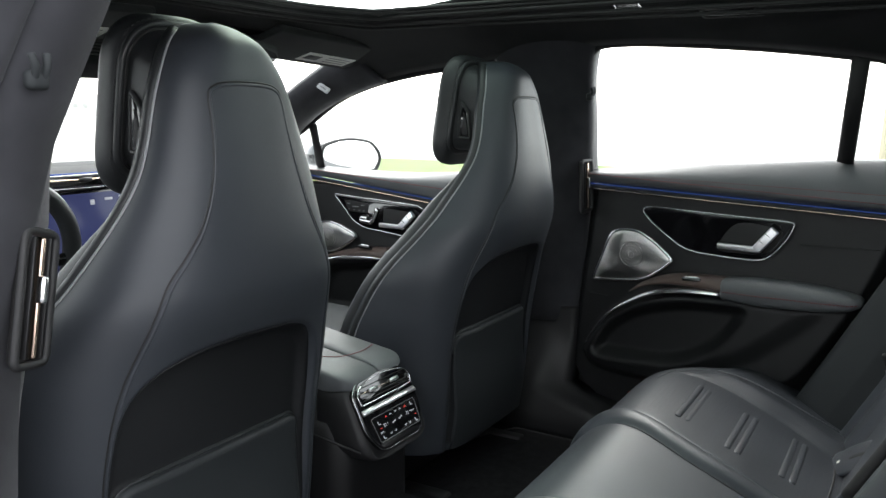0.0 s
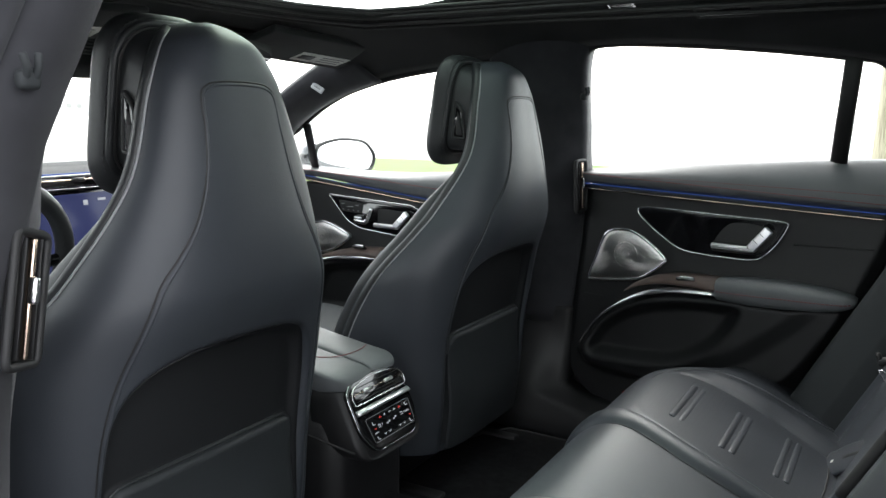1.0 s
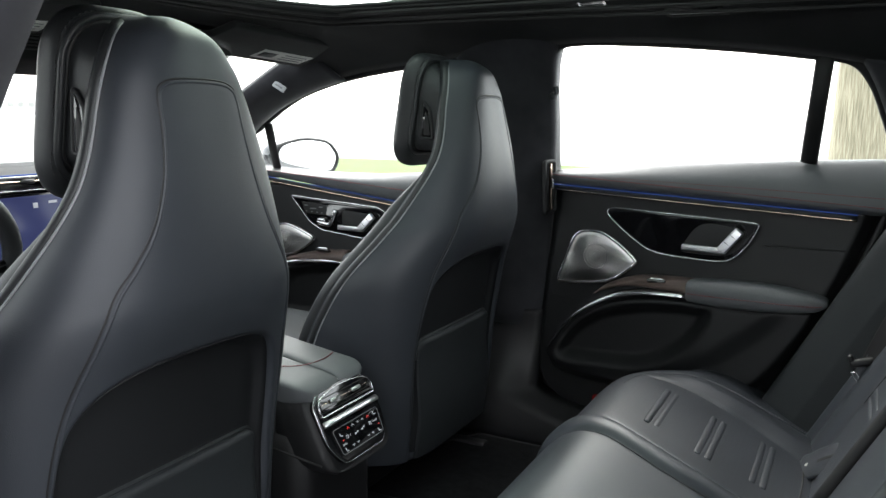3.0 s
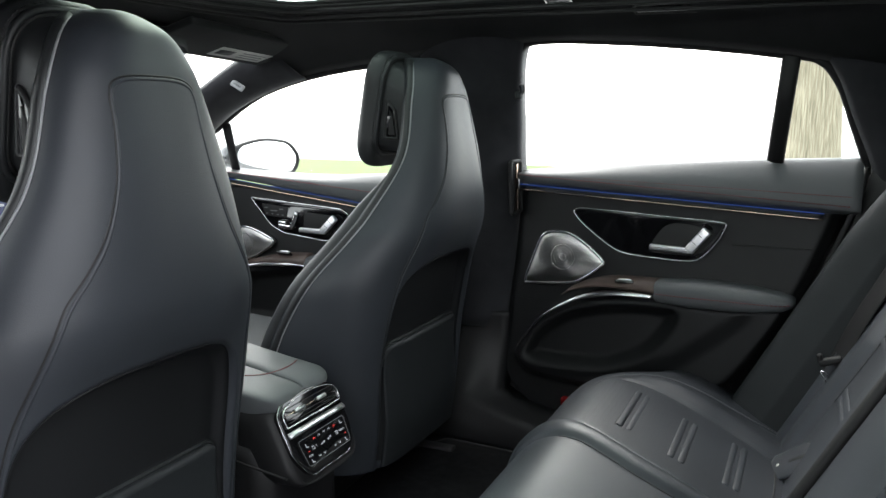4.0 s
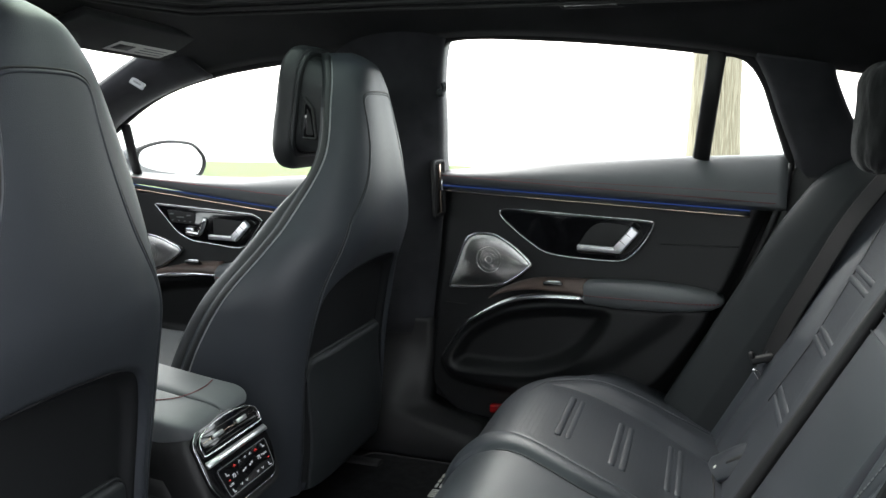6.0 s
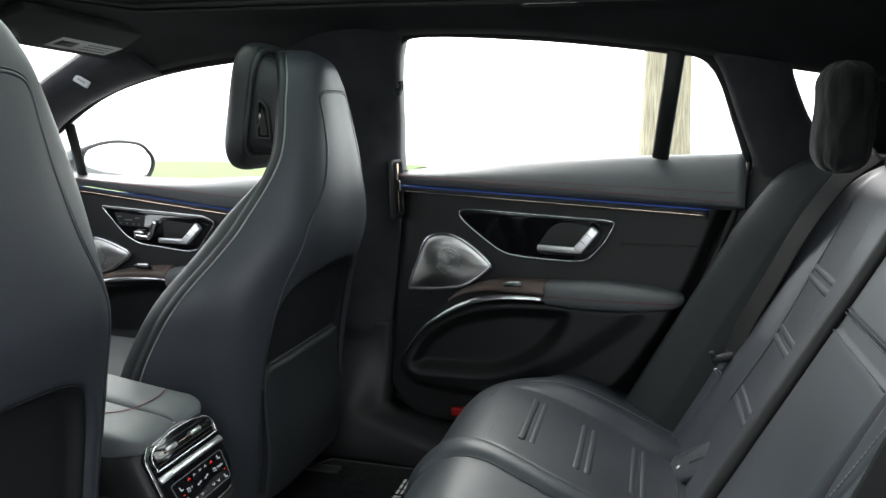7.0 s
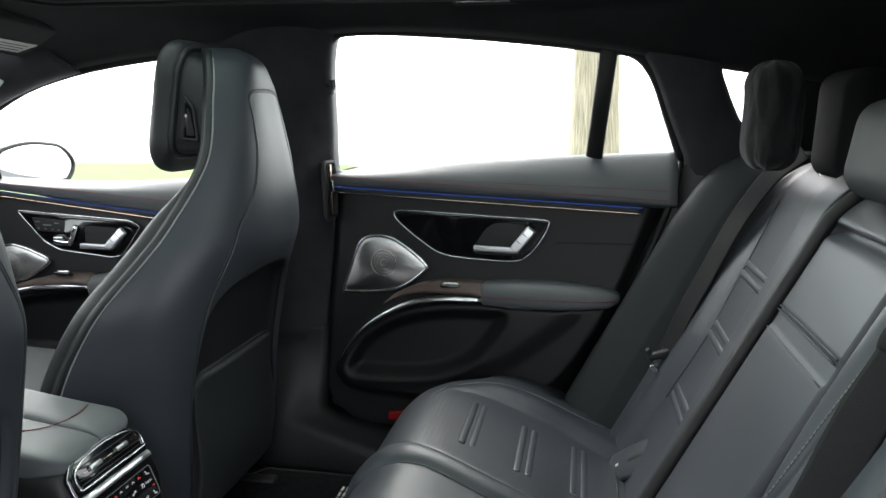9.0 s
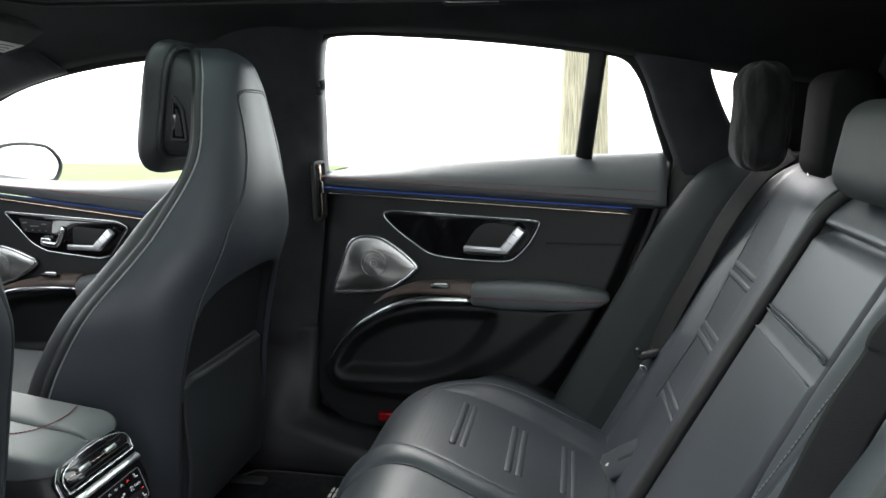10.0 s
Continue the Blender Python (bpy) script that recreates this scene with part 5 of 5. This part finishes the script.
# ---- front passenger door ----
front_door = thing("front_door", "closed front car door with grey sill, speaker and handles", "car door")
f_l = np.array([(1.50, 0.42), (1.48, 0.70), (1.44, 1.0)])
r_l = np.array([(0.60, 0.42), (0.60, 1.0)])
f_arch_line = crv([(1.30, 0.66), (1.24, 0.73), (1.155, 0.765), (1.05, 0.782), (0.98, 0.785), (0.75, 0.79)], 6)
f_arch = np.vstack([f_arch_line, [(0.66, 0.78), (0.66, 0.58), (0.95, 0.55), (1.28, 0.57)]])
f_pocket = rnd([(1.27, 0.60), (1.20, 0.735), (1.0, 0.76), (0.78, 0.76), (0.80, 0.61)], 0.3, 4)
mesh("door_skin", *door_skin(f_l, r_l, f_arch, f_pocket, rnd([(1.25, 0.5), (0.8, 0.5), (0.8, 0.55), (1.25, 0.55)], 0.2), 0.42, 0.975, 70, 90), DOOR_SKIN, front_door)
f_low = line((1.242, 0.995), (0.829, 0.948))
f_mid = line((1.074, 1.000), (0.798, 0.978))
f_high = lambda y: float(np.interp(y, [0.6, 0.79, 0.93, 1.07, 1.27, 1.45], [1.030, 1.024, 1.016, 1.014, 1.020, 1.03]))
lit_sill(front_door, f_low, lambda y: min(f_mid(y), f_high(y) - 0.006), f_high, 1.43, 0.60, 0.62)
speaker(front_door, rnd([(1.285, 0.845), (1.20, 0.866), (1.165, 0.857), (1.095, 0.829), (1.175, 0.777), (1.26, 0.770)], 0.35, 5), (1.20, 0.818))
control(front_door, rnd([(1.186, 0.947), (0.895, 0.929), (0.868, 0.915), (0.917, 0.847), (0.945, 0.840), (1.079, 0.854), (1.118, 0.873)], (0.10, 0.3, 0.35, 0.3, 0.3, 0.3, 0.3), 6),
        rnd([(1.01, 0.915), (0.90, 0.908), (0.93, 0.857), (1.01, 0.860)], 0.25, 5), [(1.016, 0.868), (0.935, 0.868), (0.940, 0.867), (0.902, 0.908)])
sseat = mesh("seat_switch", *ribbon(crv([(0.730, 1.088, 0.875), (0.728, 1.060, 0.872), (0.728, 1.045, 0.876), (0.728, 1.028, 0.914)], 6), 0.013, 0.008, IN), CHROME, front_door, "chrome seat adjustment switch")
mesh("switch_pad", *rbox(0.732, 1.078, 0.881, 0.010, 0.026, 0.014, 0.004), CHROME, sseat)
mem = mesh("memory_keys", *plate([(0.7340, y, z) for y, z in rnd([(1.145, 0.932), (1.060, 0.925), (1.065, 0.896), (1.135, 0.900)], 0.1, 3)], (-1, 0, 0), 0.002, 0.0008), RUBBER, front_door)
for k, (y, z, w) in enumerate(((1.130, 0.922, 0.012), (1.080, 0.919, 0.012), (1.105, 0.914, 0.022), (1.128, 0.906, 0.005), (1.110, 0.905, 0.005), (1.092, 0.904, 0.005), (1.076, 0.903, 0.005))):
    mesh("key_mark", *rbox(0.7312, y, z, 0.0012, w, 0.003, 0.0004, 1), STITCH, mem)
armrest(front_door, [(1.24, 0.752, 0.020), (1.155, 0.774, 0.030), (1.05, 0.790, 0.040), (0.975, 0.793, 0.046)],
        [(0.98, 0.755, 0.795, 0.066), (0.972, 0.750, 0.803, 0.074), (0.90, 0.748, 0.815, 0.086), (0.75, 0.752, 0.818, 0.086), (0.66, 0.765, 0.808, 0.07)],
        [(1.30, 0.685, 0.020), (1.235, 0.738, 0.030), (1.155, 0.763, 0.044), (1.05, 0.776, 0.054), (0.98, 0.780, 0.058)])
fsw = mesh("window_switch", *turned(rbox(0, 0, 0, 0.022, 0.042, 0.008, 0.003), Matrix.Translation((0.700, 1.05, 0.803)) @ Matrix.Rotation(0.5, 4, "Y")), PIANO, front_door)
mesh("switch_key", *turned(rbox(0, 0, 0.005, 0.012, 0.030, 0.006, 0.002), Matrix.Translation((0.700, 1.05, 0.803)) @ Matrix.Rotation(0.5, 4, "Y")), CHROME, fsw)
front_window = [(0.55, 0.995), (0.52, 1.30)] + [(y, top(y)) for y in np.linspace(0.58, 1.28, 16)] + [(1.40, 1.08), (1.46, 1.0)]
windows(front_door, front_window, "", [(gx(1.24, 1.15) + 0.012, 1.238, 1.15), (gx(1.26, 1.01) + 0.012, 1.262, 1.01)])

left_door = thing("front_door", "closed driver's door with dark trim, behind the seat", "car door")
mesh("door_skin", *slab(np.array([[(-0.75 - 0.01 * math.sin(z * 9), y, z) for y in np.linspace(0.62, 1.5, 12)] for z in np.linspace(0.42, 1.02, 12)]), (-0.05, 0, 0)), DOOR_SKIN, left_door)
lw = [(-(gx(y, z) + 0.02), y, z) for y, z in front_window]
lf = mesh("window_frame", *tube(lw, 0.010, closed=True), RUBBER, left_door)
lp = mesh("pane", *plate(lw, (-1, 0, 0.5), 0.003, 0.001), GLASS, lf)
lp.visible_shadow = False

# ---- door mirror ----
mirror = thing("door_mirror", "dark grey door mirror with an oval glass", "door mirror", at=(1.018, 1.33, 1.040))
m_out = rnd([(-0.150, 0.036), (-0.03, 0.062), (0.095, 0.048), (0.146, -0.004), (0.12, -0.056), (-0.13, -0.058)], 0.45, 6)
rings = []
for d, k in ((0.0, 1.0), (0.02, 1.06), (0.06, 1.02), (0.10, 0.80), (0.125, 0.45)):
    rings.append([(x * k, d, z * k) for x, z in m_out])
mesh("housing", *turned(loft(rings), Matrix.Rotation(radians(-8), 4, "Z")), PAINT, mirror)
MIRROR = mat("mirror_glass", (0.90, 0.92, 0.93), 0.02, metal=1.0, var=0.0)
mesh("glass", *turned(plate([(x * 0.90 - 0.004, -0.005, z * 0.90) for x, z in m_out], (0, -1, 0), 0.003, 0.001), Matrix.Rotation(radians(-9), 4, "Z") @ Matrix.Rotation(radians(3), 4, "X")), MIRROR, mirror, "mirror glass reflecting the pale sky")
mesh("bezel", *turned(tube([(x * 0.95, -0.001, z * 0.94) for x, z in m_out], 0.007, closed=True), Matrix.Rotation(radians(-10), 4, "Z")), RUBBER, mirror)
mesh("arm", *tube(crv([(-0.08, 0.05, -0.035), (-0.15, 0.07, -0.045), (-0.22, 0.09, -0.05)], 5), 0.022), PLASTIC, mirror)

# ---- dashboard ----
dash = thing("dashboard", "black dashboard with a blue light strip and wide gloss screen", "dashboard", at=(0, 1.40, FLOOR))
mesh("dash_top", *rbox(0, 0.24, 0.590, 1.42, 0.50, 0.09, 0.03, 4), HEADLINER, dash)
mesh("dash_lower", *rbox(0, 0.22, 0.33, 1.40, 0.40, 0.46, 0.05, 4), PLASTIC, dash)
mesh("vent_band", *rbox(0, -0.018, 0.622, 1.36, 0.03, 0.030, 0.006), PIANO, dash)
mesh("light_strip", *ribbon([(x, -0.030, 0.6395) for x in np.linspace(-0.68, 0.68, 8)], 0.004, 0.004, (0, -1, 0)), BLUE_LED, dash, "blue ambient light strip")
mesh("copper_line", *ribbon([(x, -0.036, 0.626) for x in np.linspace(-0.68, 0.68, 8)], 0.0035, 0.004, (0, -1, 0)), BRONZE, dash)
for x in (0.035, 0.30, -0.30):
    mesh("vent_tab", *ribbon([(x - 0.016, -0.040, 0.626), (x + 0.016, -0.040, 0.626)], 0.010, 0.006, (0, -1, 0)), PLASTIC, dash)
mesh("chrome_edge", *ribbon([(x, -0.036, 0.6065) for x in np.linspace(-0.68, 0.68, 8)], 0.002, 0.003, (0, -1, 0)), CHROME, dash)
scr = mesh("screen", *turned(plate([(x, 0, z) for x, z in rnd([(-0.27, 0.105), (0.68, 0.105), (0.68, -0.09), (0.15, -0.11), (0.10, -0.22), (-0.10, -0.22), (-0.15, -0.11), (-0.27, -0.09)], 0.1, 4)], (0, -1, 0), 0.012, 0.003), Matrix.Translation((0, -0.02, 0.495)) @ Matrix.Rotation(radians(-8), 4, "X")), PIANO, dash, "wide curved gloss black screen")
mesh("display", *turned(plate([(x, -0.0125, z) for x, z in rnd([(-0.20, 0.096), (0.25, 0.096), (0.22, -0.085), (-0.18, -0.085)], 0.08, 3)], (0, -1, 0), 0.001, 0.0003), Matrix.Translation((0, -0.02, 0.495)) @ Matrix.Rotation(radians(-8), 4, "X")), SCREEN, scr, "lit deep blue map display")
for x, z, w, h, m in ((0.062, 0.074, 0.012, 0.012, ICON_W), (0.107, 0.079, 0.022, 0.006, ICON_W), (0.142, 0.083, 0.010, 0.004, ICON_W), (0.085, 0.002, 0.026, 0.003, ICON_R), (0.041, -0.027, 0.016, 0.004, ICON_W), (0.043, -0.045, 0.007, 0.007, ICON_W), (0.058, -0.045, 0.005, 0.005, ICON_W)):
    mesh("icon", *turned(rbox(x, -0.014, z, w, 0.001, h, 0.0004, 1), Matrix.Translation((0, -0.02, 0.495)) @ Matrix.Rotation(radians(-8), 4, "X")), m, scr)

wheel = thing("steering_wheel", "black leather steering wheel with chrome-edged spokes", "steering wheel", at=(-0.416, 1.05, 0.900))
wm = Matrix.Rotation(radians(22), 4, "X")
circ = lambda r, n=64: [(r * math.cos(a), 0, r * math.sin(a)) for a in np.linspace(0, 2 * math.pi, n + 1)[:-1]]
mesh("rim", *turned(tube(circ(0.178), 0.0165, closed=True, sides=12, up=(0, 1, 0)), wm), LEATHER_SIDE, wheel)
mesh("hub", *turned(plate([(x, 0.01, z) for x, z in rnd([(-0.075, 0.05), (0.075, 0.05), (0.06, -0.06), (-0.06, -0.06)], 0.35, 5)], (0, -1, 0), 0.045, 0.012), wm), LEATHER_SIDE, wheel)
for s in (-1, 1):
    for z in (0.012, -0.028):
        mesh("spoke", *turned(ribbon([(s * 0.06, -0.01, z), (s * 0.165, 0, z * 1.3)], 0.026, 0.014, (0, -1, 0)), wm), PIANO, wheel)
        mesh("spoke_edge", *turned(ribbon([(s * 0.06, -0.018, z + 0.013), (s * 0.160, -0.008, z * 1.3 + 0.006)], 0.004, 0.004, (0, -1, 0)), wm), CHROME, wheel)
mesh("column", *turned(tube([(0, 0.02, 0), (0, 0.42, 0.0)], 0.045), wm), PLASTIC, wheel)

# ---- roof fittings ----
visor = thing("sun_visor", "black folded sun visor with a printed warning label", "sun visor", "sun visors", (0.36, 0.945, 1.327))
mesh("panel", *turned(rbox(0, 0, 0, 0.40, 0.150, 0.016, 0.007, 3), Matrix.Rotation(radians(2.5), 4, "Y") @ Matrix.Rotation(radians(-16), 4, "X")), HEADLINER, visor)
lab = mesh("label", *turned(rbox(0.075, 0.028, -0.0085, 0.180, 0.048, 0.0012, 0.0003, 1), Matrix.Rotation(radians(2.5), 4, "Y") @ Matrix.Rotation(radians(-16), 4, "X")), LABEL, visor, "pale printed warning label")
mesh("print_bar", *turned(rbox(0.020, 0.028, -0.0094, 0.050, 0.024, 0.001, 0.0003, 1), Matrix.Rotation(radians(2.5), 4, "Y") @ Matrix.Rotation(radians(-16), 4, "X")), PLASTIC, lab)
for k in range(3):
    mesh("print_bar", *turned(rbox(0.110, 0.016 + 0.012 * k, -0.0094, 0.080, 0.003, 0.001, 0.0003, 1), Matrix.Rotation(radians(2.5), 4, "Y") @ Matrix.Rotation(radians(-16), 4, "X")), STITCH, lab)
copy_thing(visor, Matrix.Translation((-0.36, 0.945, 1.327)) @ Matrix.Rotation(radians(-5), 4, "Y"))
airbag = thing("airbag_tag", "small pale tag on the windscreen pillar trim", "tag", at=(0.557, 1.0775, 1.2445))
mesh("tag", *turned(rbox(0, 0, 0, 0.006, 0.040, 0.017, 0.003), Matrix.Rotation(radians(28), 4, "X") @ Matrix.Rotation(radians(25), 4, "Y")), PIPING, airbag)
mesh("print_bar", *turned(rbox(-0.0034, 0, 0, 0.001, 0.022, 0.004, 0.0003, 1), Matrix.Rotation(radians(28), 4, "X") @ Matrix.Rotation(radians(25), 4, "Y")), STITCH, airbag)

rv = thing("interior_mirror", "black frameless interior mirror", "mirror", at=(0.118, 0.93, 1.322))
mesh("housing", *turned(rbox(0, 0.008, 0, 0.245, 0.022, 0.062, 0.010, 4), Matrix.Rotation(radians(12), 4, "Z") @ Matrix.Rotation(radians(-5), 4, "X")), PLASTIC, rv)
mesh("glass", *turned(plate([(x, -0.003, z) for x, z in rnd([(-0.118, 0.028), (0.118, 0.028), (0.118, -0.028), (-0.118, -0.028)], 0.3, 5)], (0, -1, 0), 0.003, 0.001), Matrix.Rotation(radians(12), 4, "Z") @ Matrix.Rotation(radians(-5), 4, "X")), MIRROR, rv)
mesh("stalk", *tube([(0, 0.02, 0.0), (0, 0.07, 0.035)], 0.014), PLASTIC, rv)
oh = thing("overhead_console", "black overhead sensor housing with a perforated grille", "overhead console", at=(-0.03, 1.08, 1.300))
mesh("housing", *turned(rbox(0, 0, 0, 0.42, 0.15, 0.095, 0.03, 4), Matrix.Rotation(radians(-12), 4, "X")), HEADLINER, oh)
for k in range(7):
    mesh("grille_slat", *rbox(-0.145, -0.078, -0.018 + 0.006 * k, 0.075, 0.006, 0.0025, 0.001, 1), PLASTIC, oh)

for n_, (x, y, L, m) in enumerate(((0.446, 0.024, 0.122, PLASTIC), (0.424, 0.226, 0.050, CHROME))):
    lamp = thing("ceiling_lamp", "flush black roof lamp in a recessed frame" if n_ == 0 else "small roof lamp with a bright rim", "ceiling lamp", at=(x, y, roof_z(x, y) - 0.003))
    tilt_ = Matrix.Rotation(math.atan2(roof_z(x + 0.01, y) - roof_z(x - 0.01, y), 0.02) * -1, 4, "Y")
    o = rnd([(-0.016, -L / 2), (0.016, -L / 2), (0.016, L / 2), (-0.016, L / 2)], 0.2, 4)
    mesh("frame", *turned(tube([(a, b, 0) for a, b in o], 0.0028, closed=True), tilt_), m, lamp)
    mesh("lens", *turned(plate([(a * 0.9, b * 0.95, 0.002) for a, b in o], (0, 0, -1), 0.003, 0.001), tilt_), PIANO, lamp)

# ---- pillar vents and coat hooks ----
for s in (1, -1):
    pv = thing("pillar_vent", "slim upright air vent with a copper bar", "air vent", "pillar vents", (0.716 if s > 0 else -0.737, 0.404, 1.010))
    m_ = Matrix.Rotation(radians(-16 * s), 4, "Z") @ Matrix.Rotation(radians(-4 if s > 0 else 13), 4, "Y")
    o = rnd([(-0.020, -0.064), (0.020, -0.060), (0.020, 0.060), (-0.020, 0.062)], 0.2, 5)
    mesh("bezel", *turned(tube([(x, -0.004, z) for x, z in o], 0.0045, closed=True, up=(0, 1, 0)), m_), PLASTIC, pv)
    mesh("opening", *turned(plate([(x, 0.004, z) for x, z in o], (0, -1, 0), 0.005, 0.001), m_), RUBBER, pv)
    for x in (-0.010, 0.010):
        mesh("slat", *turned(rbox(x, -0.004, 0, 0.0018, 0.008, 0.112, 0.0006, 1), m_), PLASTIC, pv)
    mesh("copper_bar", *turned(rbox(0, -0.006, 0, 0.0055, 0.007, 0.112, 0.002), m_), BRONZE, pv)
    mesh("tab", *turned(rbox(0, -0.011, 0.008, 0.008, 0.010, 0.026, 0.003), m_), CHROME, pv)
    hk = thing("coat_hook", "small grey two-pronged coat hook on the pillar", "coat hook", "coat hooks", (-0.742, 0.368, 1.217) if s < 0 else (0.644, 0.376, 1.231))
    mesh("base", *rbox(0, -0.002, -0.010, 0.021, 0.015, 0.018, 0.006, 4), HEAD, hk)
    for d in (-0.007, 0.007):
        mesh("prong", *tube(crv([(d * 0.55, -0.004, -0.012), (d * 0.75, -0.010, 0.0), (d * 1.05, -0.008, 0.012)], 4), 0.0036, sides=10), HEAD, hk)
loop_ = thing("belt_guide", "black front seat belt with its guide on the centre pillar", "seat belt", at=(0.655, 0.55, 1.17))
mesh("guide", *rbox(0, 0, 0, 0.020, 0.050, 0.020, 0.007), PLASTIC, loop_)
mesh("webbing", *ribbon([(0, 0, 0), (0.01, 0.03, -0.3), (0.03, 0.06, -0.62)], 0.046, 0.002, (-1, 0, 0)), WEBBING, loop_)

# ---- floor mat ----
fm = thing("floor_mat", "black carpet floor mat with a raised border", "floor mat", at=(0.33, 0.42, FLOOR))
o = rnd([(-0.26, -0.20), (0.26, -0.16), (0.27, 0.10), (0.21, 0.14), (-0.20, 0.28), (-0.26, 0.20)], 0.15, 5)
mesh("carpet", *plate([(x, y, -0.004) for x, y in o], (0, 0, 1), 0.010, 0.003), CARPET, fm)
mesh("border", *tube([(x, y, 0.005) for x, y in o], 0.003, closed=True), PLASTIC, fm)
# woven badge: four leaning strokes, then three blocks each of two bars
mb = Matrix.Translation((0.0938, -0.0973, 0.0075)) @ Matrix.Rotation(0.0040, 4, "Z")
for k in range(5):
    mesh("badge_bar", *turned(rbox(0.1156 * (0.03 + 0.065 * k), 0, 0, 0.1156 * 0.035, 0.0159, 0.001, 0.0003, 1), mb), LABEL, fm, "plain pale badge bar")
for k in range(3):
    for q in (0, 1):
        mesh("badge_bar", *turned(rbox(0.1156 * (0.475 + 0.21 * k), 0.0159 * (0.30 - 0.60 * q), 0, 0.1156 * 0.16, 0.0159 * 0.34, 0.001, 0.0003, 1), mb), LABEL, fm, "plain pale badge bar")
